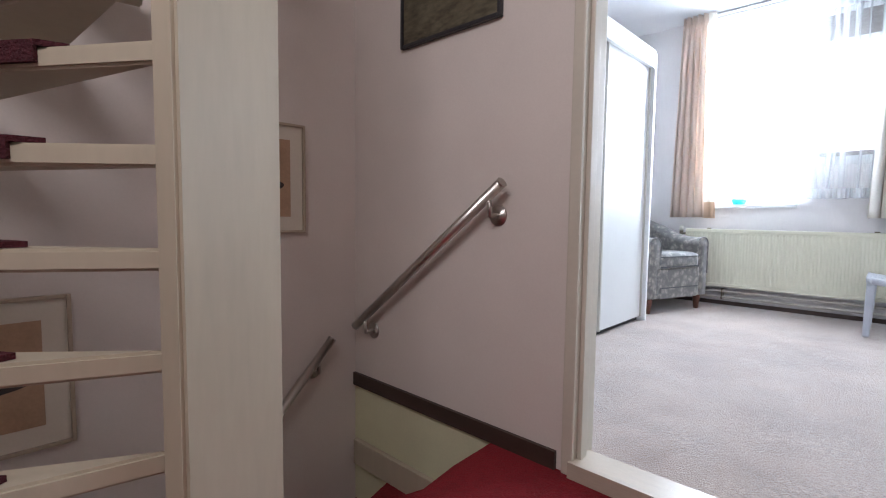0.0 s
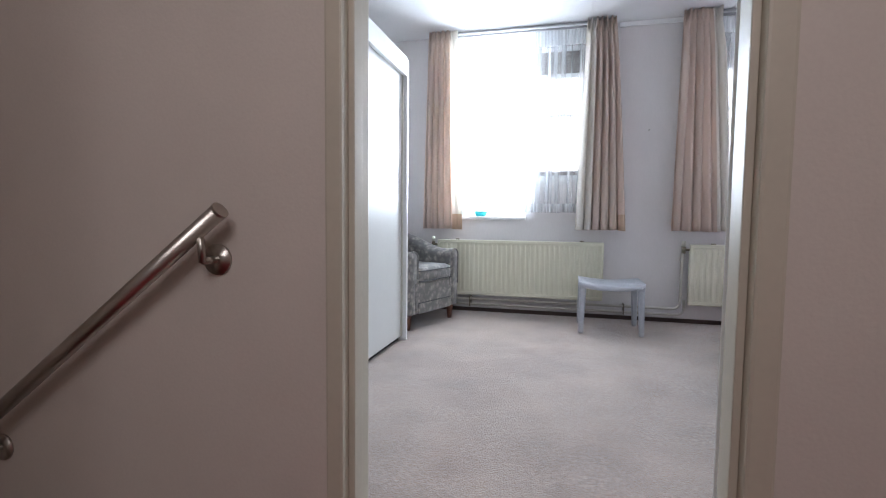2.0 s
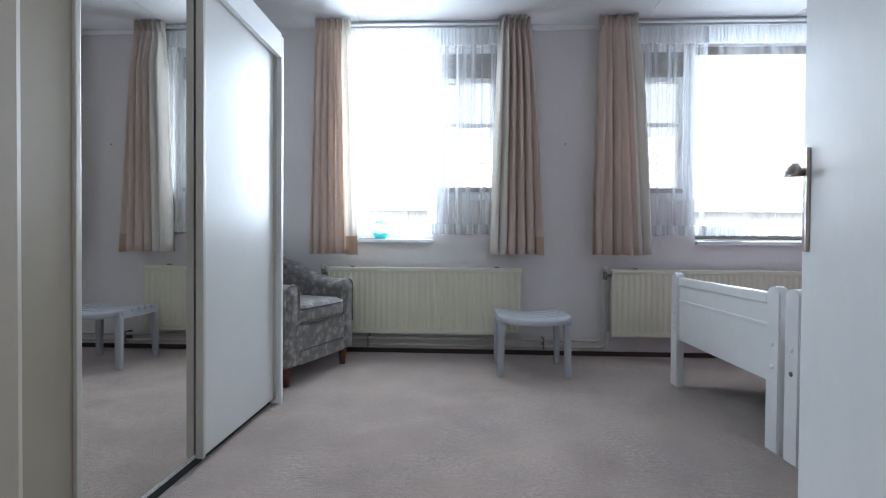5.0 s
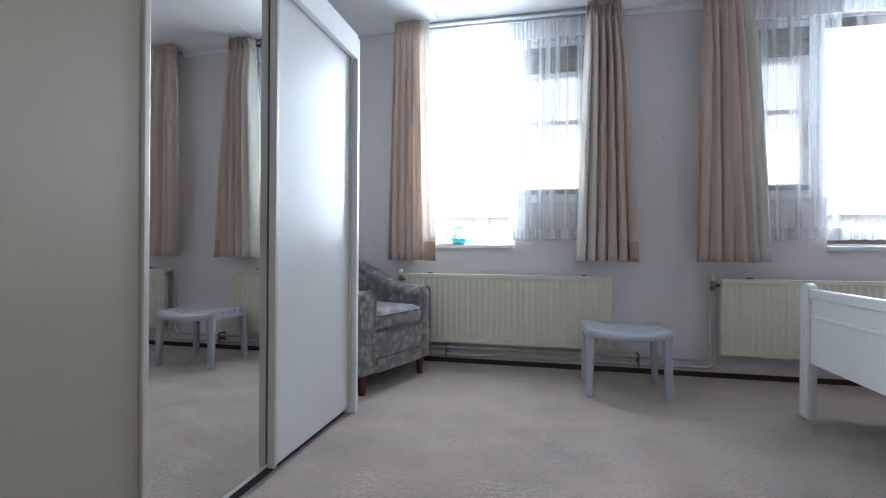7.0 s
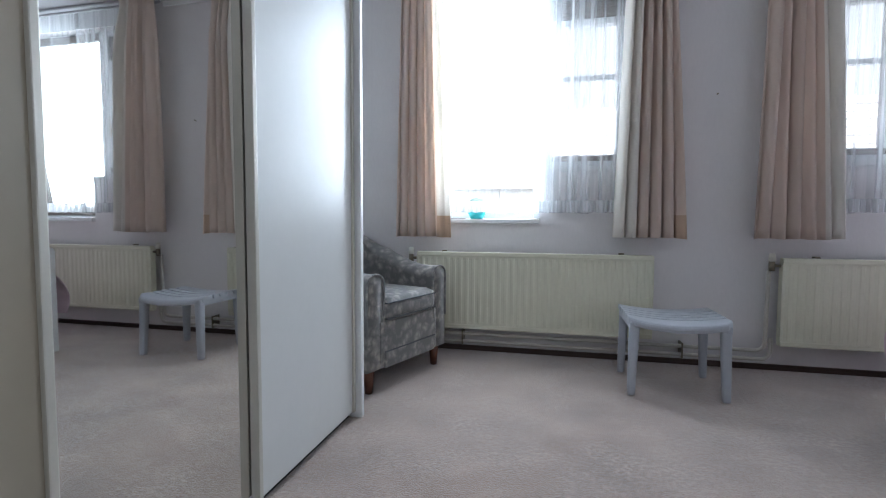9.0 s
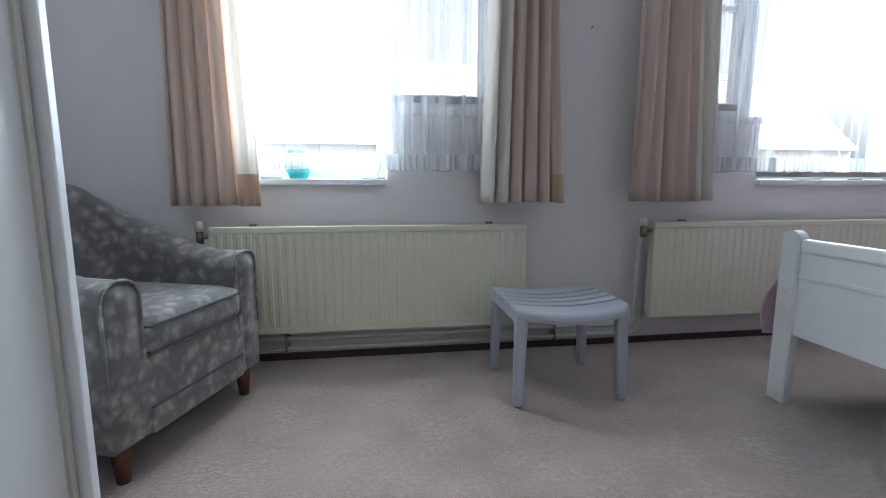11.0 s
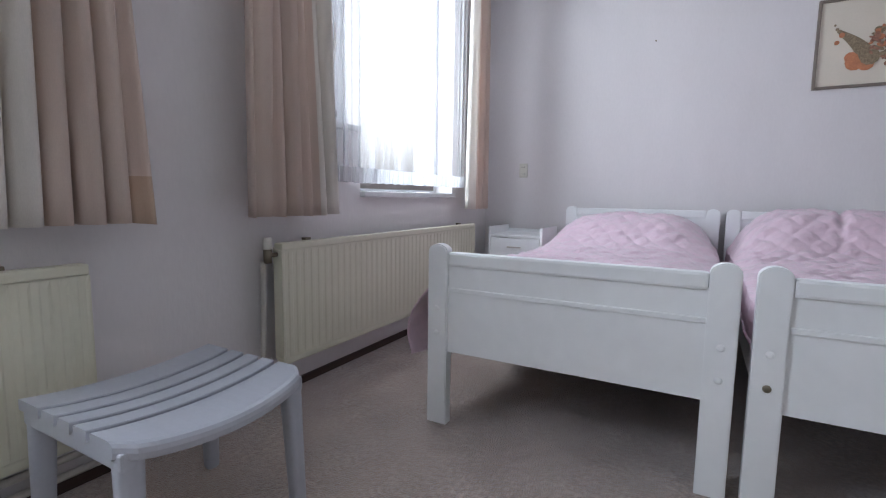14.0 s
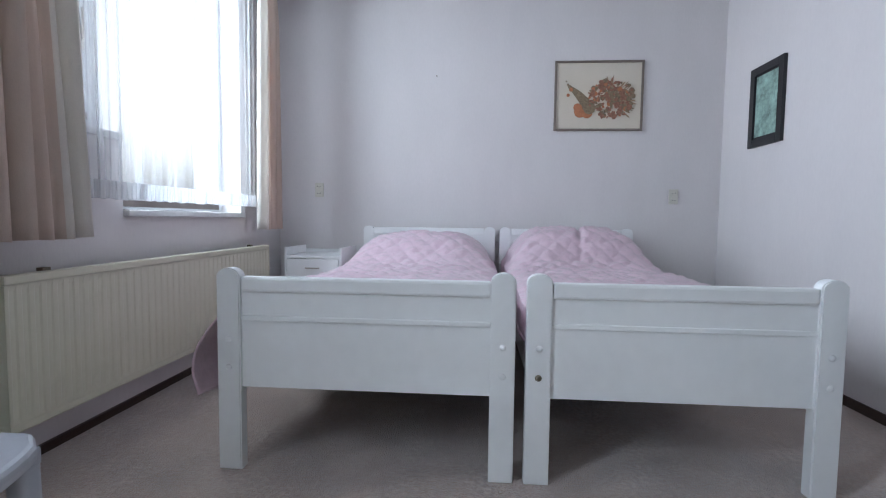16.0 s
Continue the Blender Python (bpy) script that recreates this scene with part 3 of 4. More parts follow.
# ---- armchair ----
def armchair():
    d = thing("armchair", pose(-1.385, 4.295, 0, 0, 0, -19.4), "tub armchair in grey floral upholstery on reddish wooden legs", "armchair")
    hw, f, bk, t = 0.355, 0.33, -0.33, 0.13
    bm = fresh()
    box(bm, bk + 0.06, f - 0.005, -hw + t * 0.75, hw - t * 0.75, 0.12, 0.36, bevel=0.015)
    part("seat_base", bm, FLORAL, d, "", True)
    one("front_band", FLORAL, d, f - 0.02, f + 0.004, -hw + t, hw - t, 0.118, 0.2, bevel=0.006)
    bm = fresh()
    tube(bm, (f + 0.004, -hw + t, 0.203), (f + 0.004, hw - t, 0.203), 0.004, 8)
    part("piping", bm, PIPING, d)
    bm = fresh()
    box(bm, bk + 0.1, f + 0.015, -hw + t - 0.005, hw - t + 0.005, 0.35, 0.475, bevel=0.045)
    for v in bm.verts:
        if v.co.z > 0.44:
            v.co.z += 0.02 * max(0.0, 1 - (v.co.y / 0.25) ** 2)
    cu = part("seat_cushion", bm, FLORAL, d, "", True)
    for z in (0.372, 0.452):
        bm = fresh()
        x, y = f + 0.012, hw - t - 0.004
        for a, b in (((x, -y, z), (x, y, z)), ((x, y, z), (bk + 0.12, y, z)), ((x, -y, z), (bk + 0.12, -y, z))):
            tube(bm, a, b, 0.004, 8)
        part("piping", bm, PIPING, cu)
    # the wrapped shell of arms and back
    path = []
    R = 0.24
    for k in range(7):
        path.append((f - 0.01 - (f - 0.01 - bk - R) * k / 6, hw - t / 2, 0.0))
    for k in range(1, 9):
        a = math.pi / 2 * k / 8
        path.append((bk + R - (R - t / 2) * math.sin(a), (hw - t / 2 - R + t / 2) + (R - t / 2) * math.cos(a), k / 8))
    half = path[:]
    for k in range(1, 4):
        path.append((bk + t / 2, half[-1][1] * (1 - k / 4), 1.0))
    path.append((bk + t / 2, 0.0, 1.0))
    path += [(x, -y, s) for x, y, s in path[-2::-1]]
    n = len(path)
    bm = fresh()
    rings = []
    for i, (x, y, s) in enumerate(path):
        a, b = path[max(0, i - 1)], path[min(n - 1, i + 1)]
        tx, ty = b[0] - a[0], b[1] - a[1]
        ln = math.hypot(tx, ty)
        nx, ny = ty / ln, -tx / ln
        fr = min(1.0, max(0.0, (f - x) / (f - bk)))
        zt = 0.605 + 0.1 * max(0.0, (fr - 0.2) / 0.45) ** 1.4 * (1 if s == 0 else 0) + (0.1 if s > 0 else 0) + 0.165 * (s * s * (3 - 2 * s))
        lean = -0.05 * s
        ring = []
        prof = [(-0.5, 0.12), (-0.5, 0.3), (-0.5, zt - 0.07)]
        prof += [(-0.56 * math.cos(math.pi * q / 8), zt - 0.06 + 0.06 * math.sin(math.pi * q / 8)) for q in range(9)]
        prof += [(0.5, zt - 0.07), (0.5, 0.3), (0.5, 0.12)]
        for o, z in prof:
            up = max(0.0, (z - 0.4) / 0.4)
            ring.append(bm.verts.new((x + nx * o * t + lean * up, y + ny * o * t, z)))
        rings.append(ring)
    m = len(rings[0])
    for a, b in zip(rings, rings[1:]):
        for i in range(m):
            k = (i + 1) % m
            bm.faces.new((a[i], b[i], b[k], a[k]))
    bm.faces.new(rings[0]), bm.faces.new(rings[-1][::-1])
    part("shell", bm, FLORAL, d, "", True)
    for s in (1, -1):
        bm = fresh()
        c = hw - t / 2
        pts = [(f - 0.006, s * (c - t * 0.5), 0.3), (f - 0.006, s * (c - t * 0.5), 0.53)]
        pts += [(f - 0.006, s * (c - t * 0.5 * math.cos(math.pi * q / 8)), 0.55 + 0.055 * math.sin(math.pi * q / 8)) for q in range(9)]
        pts += [(f - 0.006, s * (c + t * 0.5), 0.3)]
        for a, b in zip(pts, pts[1:]):
            tube(bm, a, b, 0.005, 8)
        part("arm_piping", bm, FLORAL, d)
    for x, y in ((f - 0.05, hw - 0.06), (f - 0.05, -hw + 0.06), (bk + 0.08, hw - 0.1), (bk + 0.08, -hw + 0.1)):
        bm = fresh()
        tube(bm, (x, y, 0.0), (x, y, 0.125), 0.019, 14, 0.031)
        part("leg", bm, REDWOOD, d, "reddish turned wooden leg", True)


armchair()


# ---- plastic stool ----
def stool():
    d = thing("stool", pose(0.285, 4.4, 0), "grey-blue plastic stool with slatted dished seat", "stool")
    hx, hy, zt = 0.235, 0.21, 0.395
    edges = [-hy - 0.0, -0.085, -0.02, 0.045, 0.115, hy]
    for k in range(5):
        bm = fresh()
        ya, yb = edges[k], edges[k + 1] - (0.014 if k < 4 else 0)
        n = 16
        rows = []
        for i in range(n + 1):
            u = -1 + 2 * i / n
            z = zt - 0.022 * (1 - u * u)
            bulge = 0.035 * (1 - u * u) - 0.03 * abs(u) ** 14 if k == 0 else 0.0
            back = 0.012 * (1 - u * u) if k == 4 else 0.0
            y0 = ya - bulge
            if k == 0:   # the front slat rolls over into a deep rounded lip
                lip_pts = [(y0 + 0.018, z), (y0 + 0.008, z - 0.003), (y0 + 0.002, z - 0.01), (y0, z - 0.02), (y0 + 0.003, z - 0.034), (y0 + 0.012, z - 0.038)]
            else:
                lip_pts = [(y0 + 0.002, z), (y0, z - 0.003), (y0 + 0.004, z - 0.026)]
            rim = lip_pts + [(yb + back, z - 0.026), (yb + back, z - 0.003), (yb + back - 0.004, z)]
            rows.append([bm.verts.new((u * hx, y, zz)) for y, zz in rim])
        for a, b in zip(rows, rows[1:]):
            m = len(a)
            for i in range(m):
                bm.faces.new((a[i], a[(i + 1) % m], b[(i + 1) % m], b[i]))
        bm.faces.new(rows[0]), bm.faces.new(rows[-1][::-1])
        part("slat", bm, PLASTIC, d, "", False)
    # near-black sheet below the slats, put in for the shade in the slots
    one("slot_shade", GAP, d, -hx + 0.03, hx - 0.03, -hy + 0.06, hy - 0.03, zt - 0.053, zt - 0.05)
    for s in (1, -1):
        one("side_rail", PLASTIC, d, min(s * (hx - 0.004), s * (hx - 0.034)), max(s * (hx - 0.004), s * (hx - 0.034)), -hy + 0.012, hy - 0.006, zt - 0.06, zt - 0.022, bevel=0.006)
    for x, y in ((-1, -1), (1, -1), (-1, 1), (1, 1)):
        bm = fresh()
        cx, cy = x * (hx - 0.03), y * (hy - 0.035)
        vs = box(bm, cx - 0.026, cx + 0.026, cy - 0.021, cy + 0.023, 0.0, zt - 0.03, bevel=0.014)
        for v in bm.verts:
            q = 1 - v.co.z / zt
            v.co.x += x * 0.012 * q - (v.co.x - cx) * 0.3 * q
            v.co.y += y * 0.012 * q - (v.co.y - cy) * 0.2 * q
        part("leg", bm, PLASTIC, d, "", True)


stool()


# ---- beds ----
BX0, BX1 = 1.115, 3.19


def rounded_post(bm, x0, x1, y0, y1, z1):
    n = 10
    c, r = (y0 + y1) / 2, (y1 - y0) / 2
    pts = [(y0, 0.0), (y1, 0.0), (y1, z1 - 0.03)] + [(c + r * math.cos(math.pi * k / n), z1 - 0.03 + 0.03 * math.sin(math.pi * k / n)) for k in range(1, n)] + [(y0, z1 - 0.03)]
    a, b = [bm.verts.new((x0, y, z)) for y, z in pts], [bm.verts.new((x1, y, z)) for y, z in pts]
    fa, fb = bm.faces.new(a), bm.faces.new(b[::-1])
    for i in range(len(pts)):
        bm.faces.new((a[i], b[i], b[(i + 1) % len(pts)], a[(i + 1) % len(pts)]))
    bmesh.ops.bevel(bm, geom=list(fa.edges) + list(fb.edges), offset=0.004, segments=2, affect="EDGES")


def bed(ya, yb, label):
    d = thing("bed", pose(BX0, (ya + yb) / 2, 0), label, "bed", "twin beds")
    h = (yb - ya) / 2
    L = BX1 - BX0
    pw = 0.08
    for s in (1, -1):
        y0, y1 = sorted((s * h, s * (h - pw)))
        bm = fresh()
        rounded_post(bm, 0.0, 0.045, y0, y1, 0.69)
        po = part("foot_post", bm, WHITE, d)
        for z in (0.45, 0.355):
            bm = fresh()
            bmesh.ops.create_uvsphere(bm, u_segments=12, v_segments=8, radius=0.011, matrix=Matrix.Translation((0.0, s * (h - pw / 2), z)) @ Matrix.Diagonal((0.45, 1, 1, 1)))
            part("screw_cap", bm, BRASS if z < 0.4 and s > 0 and "twin" in label else WHITE, po, "", True)
        bm = fresh()
        rounded_post(bm, L - 0.045, L, y0, y1, 0.805)
        part("head_post", bm, WHITE, d)
        one("side_rail", WHITE, d, 0.045, L - 0.045, *sorted((s * (h - 0.03), s * (h - 0.055))), 0.27, 0.42, bevel=0.004)
    i = h - pw
    one("footboard", WHITE, d, 0.014, 0.034, -i, i, 0.285, 0.64)
    one("top_rail", WHITE, d, 0.004, 0.042, -i, i, 0.61, 0.662, bevel=0.01)
    one("moulding", WHITE, d, 0.008, 0.02, -i, i, 0.512, 0.53, bevel=0.004)
    one("headboard", WHITE, d, L - 0.034, L - 0.014, -i, i, 0.3, 0.76)
    one("head_rail", WHITE, d, L - 0.042, L - 0.004, -i, i, 0.745, 0.795, bevel=0.008)
    one("base_board", UNDER, d, 0.05, L - 0.05, -i - 0.02, i + 0.02, 0.29, 0.31)
    return d


bed(3.165, 4.16, "white lacquered single bed beside the window")
bed(2.165, 3.13, "white lacquered single bed beside its twin")


def mattress(ya, yb):
    bm = fresh()
    box(bm, BX0 + 0.05, BX1 - 0.05, ya + 0.06, yb - 0.06, 0.312, 0.52, bevel=0.03)
    tagged(part("mattress", bm, TICK, None, "", True), "pale mattress lying under the pink spread", "mattress", "mattresses")


mattress(3.165, 4.16)
mattress(2.165, 3.13)


def bedspread(ya, yb, bulge, drop_l, drop_r, seed, label):
    """Quilted spread over mattress and pillow, hanging down on both sides."""
    rnd = random.Random(seed)
    c, h = (ya + yb) / 2, (yb - ya) / 2 - 0.035
    nx, nv = 230, 150
    total = drop_l + 2 * h + drop_r
    bm = fresh()
    rows = []
    for i in range(nx + 1):
        x = BX0 + 0.055 + (BX1 - 0.055 - BX0 - 0.055) * i / nx
        row = []
        q = (x - BX0) / (BX1 - BX0)
        pil = bulge * (1 / (1 + math.exp(-(q - 0.70) * 26))) * (1.0 if q < 0.93 else 1 - 0.5 * (q - 0.93) / 0.07)
        for k in range(nv + 1):
            sv = -drop_r + total * k / nv - h
            over = abs(sv) - h
            s = 1 if sv > 0 else -1
            wob = noise.noise((x * 2.6, sv * 2.6, seed)) * 0.014 + noise.noise((x * 7, sv * 7, seed + 9)) * 0.009 + noise.noise((x * 19, sv * 19, seed + 5)) * 0.005
            # stitched lozenges: puffed cells, sharp valleys, a slight drift so that no two match
            dx, dv = 0.02 * noise.noise((x * 3, sv * 3, 4.0)), 0.02 * noise.noise((x * 3, sv * 3, 8.0))
            qa, qb = ((x + dx) / 0.15 + (sv + dv) / 0.11) % 1, ((x + dx) / 0.15 - (sv + dv) / 0.11) % 1
            cross = min(1.0, 3.2 * min(qa, 1 - qa)) * min(1.0, 3.2 * min(qb, 1 - qb))
            wob += 0.010 * noise.noise((x * 30 + sv * 12, sv * 9, seed + 2.5))
            crease = 0.028 * math.exp(-((sv + 0.02 + (x - 2.8) * 0.15) / 0.02) ** 2) * pil / bulge if seed == 2 else 0.0
            quilt = 0.010 * cross ** 0.5 - crease
            if over <= 0:
                e = max(0.0, 1 - (abs(sv) / h) ** 4)
                y, z = c + sv, 0.555 + pil * e ** 0.7 + 0.025 * e + wob + quilt
            else:
                bend_z = 0.555 - over * (0.97 if over > 0.03 else over / 0.03)
                flare = 0.02 + 0.025 * math.sin(x * 17 + seed) * min(1, over * 5) + 0.13 * over
                if seed == 1 and s > 0:
                    flare += 0.09 * math.sin(2.5 * min(1.0, over / 0.33)) * math.exp(-((x - BX0 - 0.12) / 0.2) ** 4)
                limit = 0.028 if not (seed == 1 and s > 0) else 0.3
                y, z = c + s * (h + min(limit, flare) + quilt * 0.3), bend_z + wob * 0.4
            row.append(bm.verts.new((x, y, z)))
        rows.append(row)
    edges = {e: [r[e].co.copy() for r in rows[::10]] for e in (0, nv)}
    for a, b in zip(rows, rows[1:]):
        for k in range(nv):
            bm.faces.new((a[k], b[k], b[k + 1], a[k + 1]))
    ob = part("bedspread", bm, SATIN, None, "", True)
    so = ob.modifiers.new("thickness", "SOLIDIFY")
    so.thickness, so.offset = 0.006, -1
    tagged(ob, label, "bedspread", "pink bedspreads")
    for edge in (0, nv):   # bound edges of the hanging sides
        bm = fresh()
        for a, b in zip(edges[edge], edges[edge][1:]):
            tube(bm, a, b, 0.006, 6)
        part("binding", bm, SATIN, ob, "", True)


bedspread(3.165, 4.16, 0.185, 0.33, 0.12, 1, "pink quilted satin spread over a pillow, hanging beside the window")
bedspread(2.165, 3.13, 0.235, 0.12, 0.16, 2, "pink quilted satin spread drawn over a plump pillow")


# ---- nightstand ----
def nightstand():
    d = thing("nightstand", pose(2.82, 4.44, 0), "small white bedside cabinet with one drawer", "nightstand")
    w, dp = 0.205, 0.38
    for s in (1, -1):
        one("side_panel", WHITE, d, 0.0, dp, *sorted((s * w, s * (w - 0.018))), 0.0, 0.65, bevel=0.005)
    one("top", WHITE, d, 0.002, dp, -w + 0.018, w - 0.018, 0.575, 0.593, bevel=0.003)
    one("back_panel", WHITE, d, dp - 0.01, dp - 0.002, -w + 0.018, w - 0.018, 0.1, 0.62)
    one("shelf", WHITE, d, 0.01, dp - 0.01, -w + 0.018, w - 0.018, 0.16, 0.178)
    one("shelf", WHITE, d, 0.01, dp - 0.01, -w + 0.018, w - 0.018, 0.425, 0.437)
    dr = one("drawer", WHITE, d, -0.004, 0.014, -w + 0.022, w - 0.022, 0.442, 0.57, bevel=0.003)
    bm = fresh()
    box(bm, -0.022, -0.016, -0.05, 0.05, 0.503, 0.513, bevel=0.002)
    for y in (-0.045, 0.045):
        tube(bm, (-0.018, y, 0.508), (-0.003, y, 0.508), 0.004, 8)
    part("drawer_handle", bm, STEEL, dr, "small metal bar handle")


nightstand()


# ---- pictures ----
def picture(name, m, w, h, frame_w, frame_mat, mat_w, mat, art, label):
    """Local x across, z up, facing -y, back at y = 0."""
    d = thing(name, m, label, "picture")
    fr = fresh()
    for b in ((-w / 2, -w / 2 + frame_w, -0.02, 0, 0, h), (w / 2 - frame_w, w / 2, -0.02, 0, 0, h), (-w / 2 + frame_w, w / 2 - frame_w, -0.02, 0, 0, frame_w), (-w / 2 + frame_w, w / 2 - frame_w, -0.02, 0, h - frame_w, h)):
        box(fr, *b, bevel=0.003)
    part("frame", fr, frame_mat, d)
    one("mount", mat, d, -w / 2 + frame_w, w / 2 - frame_w, -0.01, -0.004, frame_w, h - frame_w)
    e = frame_w + mat_w
    if art:
        one("print", art, d, -w / 2 + e, w / 2 - e, -0.013, -0.0101, e, h - e)
    return d


def disc(bm, x, z, r, sx=1.0, sz=1.0, turn=0.0, n=10, y=-0.0125):
    pts = []
    for k in range(n):
        a = 2 * math.pi * k / n
        px, pz = r * sx * math.cos(a), r * sz * math.sin(a)
        pts.append((x + px * math.cos(turn) - pz * math.sin(turn), z + px * math.sin(turn) + pz * math.cos(turn)))
    f = [bm.verts.new((px, y, pz)) for px, pz in pts]
    b = [bm.verts.new((px, -0.0101, pz)) for px, pz in pts]
    bm.faces.new(f)
    for k in range(n):
        bm.faces.new((f[k], f[(k + 1) % n], b[(k + 1) % n], b[k]))


p = picture("flower_picture", pose(XE, 2.425, 1.525, 0, 0, -90), 0.64, 0.508, 0.016, GREYFRAME, 0.05, PAPER, None, "framed print of a horn of autumn flowers, hung above the beds")
rnd = random.Random(4)
bm = fresh()
for k in range(16):
    u = k / 15
    disc(bm, -0.235 + 0.17 * u, 0.36 - 0.2 * u ** 0.7 + 0.03 * math.sin(u * 3), 0.006 + 0.04 * u, y=-0.0125 - 0.0003 * k)
part("horn_shape", bm, OLIVE, p)
for nm, mat, n, y0 in (("foliage_ink", OLIVE, 90, -0.0135), ("blossom_ink", RUST, 110, -0.0145), ("petal_ink", ORANGE, 26, -0.0155)):
    bm = fresh()
    for k in range(n):
        a, r = rnd.uniform(0, 6.28), rnd.uniform(0.0, 1.0) ** 0.6
        x, z = 0.06 + 0.165 * r * math.cos(a) + 0.03 * r, 0.235 + 0.14 * r * math.sin(a)
        disc(bm, x, z, rnd.uniform(0.008, 0.022), 1.0, rnd.uniform(0.3, 1.0), rnd.uniform(0, 3.1), 8, y0 - 0.00005 * k)
    tagged(part(nm, bm, mat, p), kind="stuff")
bm = fresh()
for x, z, r in ((-0.13, 0.14, 0.045), (-0.08, 0.13, 0.04), (-0.15, 0.17, 0.03), (-0.2, 0.3, 0.014), (-0.22, 0.26, 0.012)):
    disc(bm, x, z, r, y=-0.016 - r * 0.01)
tagged(part("fruit_ink", bm, ORANGE, p), kind="stuff")

bm = fresh()
for k in range(46):   # dry grasses fanning out behind the bouquet
    a = rnd.uniform(-0.75, 1.9)
    r = rnd.uniform(0.1, 0.17)
    disc(bm, 0.07 + r * math.cos(a), 0.22 + 0.85 * r * math.sin(a), rnd.uniform(0.03, 0.055), 1.0, rnd.uniform(0.06, 0.14), a, 8, -0.0128 - 0.00001 * k)
tagged(part("dry_grass", bm, GRASSINK, p), kind="stuff")

picture("green_picture", pose(2.70, YS, 1.34, 0, 0, 180), 0.34, 0.5, 0.05, BLACKFRAME, 0.012, BLACKFRAME, GREENPRINT, "green print in a broad black frame")
q = picture("bird_print", pose(-1.66, 0.985, 0.68, 0, 0, 90), 0.33, 0.445, 0.012, PALEFRAME, 0.055, PAPER, TAN, "tan print with a plain dark shape in a pale mount")
bm = fresh()
disc(bm, 0.0, 0.25, 0.05, 1.0, 0.4, -0.5, 14, -0.0145)
disc(bm, 0.01, 0.19, 0.06, 1.0, 0.35, 0.1, 14, -0.014)
part("dark_shape", bm, INK, q)
q = picture("lower_print", pose(-1.66, 0.13, 0.05, 0, 0, 90), 0.45, 0.46, 0.012, PALEFRAME, 0.06, PAPER, TAN, "tan print with a plain dark shape behind the open stair")
bm = fresh()
disc(bm, -0.02, 0.25, 0.09, 1.0, 0.25, 0.3, 14, -0.0145)
disc(bm, 0.03, 0.2, 0.1, 1.0, 0.16, 0.1, 14, -0.014)
part("dark_shape", bm, INK, q)
picture("landscape_painting", pose(-1.08, YL - 0.004, 1.425, 0, 0, 0), 0.5, 0.38, 0.014, BLACKFRAME, 0.0, INK, PAINTING, "dark landscape painting in a thin black frame")


# ---- sockets and nails ----
def socket(y, z, n=1):
    d = thing("wall_socket", pose(XE, y, z, 0, 0, -90), "cream plastic double wall socket", "socket", "wall sockets")
    one("plate", SOCKET, d, -0.033, 0.033, -0.012, 0, -0.055, 0.055, bevel=0.004)
    for zz in (-0.027, 0.027):
        bm = fresh()
        tube(bm, (0, -0.016, zz), (0, -0.0115, zz), 0.021, 16)
        o = part("outlet", bm, SOCKET, d)
        for x in (-0.009, 0.009):
            bm = fresh()
            tube(bm, (x, -0.0175, zz), (x, -0.0155, zz), 0.0035, 8)
            part("hole", bm, GAP, o)


socket(4.53, 1.075)
socket(1.86, 1.045)
for x, y, z, a in ((0.6, YW, 1.62, 0), (XE, 3.62, 1.93, -90)):
    bm = fresh()
    tube(bm, (0, 0.0, 0), (0, -0.014, 0.003), 0.0025, 8)
    tube(bm, (0, -0.014, 0.003), (0, -0.0165, 0.003), 0.005, 8)
    nl = part("nail", bm, BRASS)
    nl.matrix_basis = pose(x, y, z, 0, 0, a)
    tagged(nl, "small dark nail still fixed in the papered wall", "nail", "nails")


# ---- cactus on the sill ----
def cactus():
    d = thing("potted_cactus", pose(-0.83, 4.90, SILLZ), "small cactus in a turquoise bowl on the sill", "plant")
    bm = fresh()
    tube(bm, (0, 0, 0), (0, 0, 0.045), 0.04, 20, 0.062)
    part("bowl", bm, TEAL, d, "glazed turquoise bowl", True)
    bm = fresh()
    bmesh.ops.create_uvsphere(bm, u_segments=32, v_segments=12, radius=0.06, matrix=Matrix.Translation((0, 0, 0.088)))
    for v in bm.verts:
        a = math.atan2(v.co.y, v.co.x)
        k = 1 + 0.09 * math.cos(a * 12)
        v.co.x *= k
        v.co.y *= k
    part("cactus", bm, CACTUS, d, "", True)


cactus()


# ---- handrails ----
def handrail(pts, out, label):
    """pts: two ends; out: the way from the wall."""
    a, b, o = Vector(pts[0]), Vector(pts[1]), Vector(out)
    d = thing("handrail", pose(0, 0, 0), label, "handrail", "steel handrails")
    bm = fresh()
    tube(bm, a, b, 0.0185, 20)
    part("tube", bm, STEEL, d, "", True)
    for s in (0, 1):
        bm = fresh()
        e, w = (a, (a - b).normalized()) if s == 0 else (b, (b - a).normalized())
        tube(bm, e, e + w * 0.006, 0.0195, 20)
        part("end_cap", bm, STEEL, d)
    for f in (0.08, 0.94):
        c = a.lerp(b, f)
        wall = c - o * 0.055 + Vector((0, 0, -0.07))
        bm = fresh()
        tube(bm, wall, wall + o * 0.007, 0.035, 20)
        ro = part("rosette", bm, STEEL, d, "", True)
        bm = fresh()
        tube(bm, wall, c - o * 0.006 + Vector((0, 0, -0.07)), 0.008, 10)
        tube(bm, c - o * 0.006 + Vector((0, 0, -0.073)), c + Vector((0, 0, -0.018)), 0.008, 10)
        part("bracket", bm, STEEL, d, "", True)


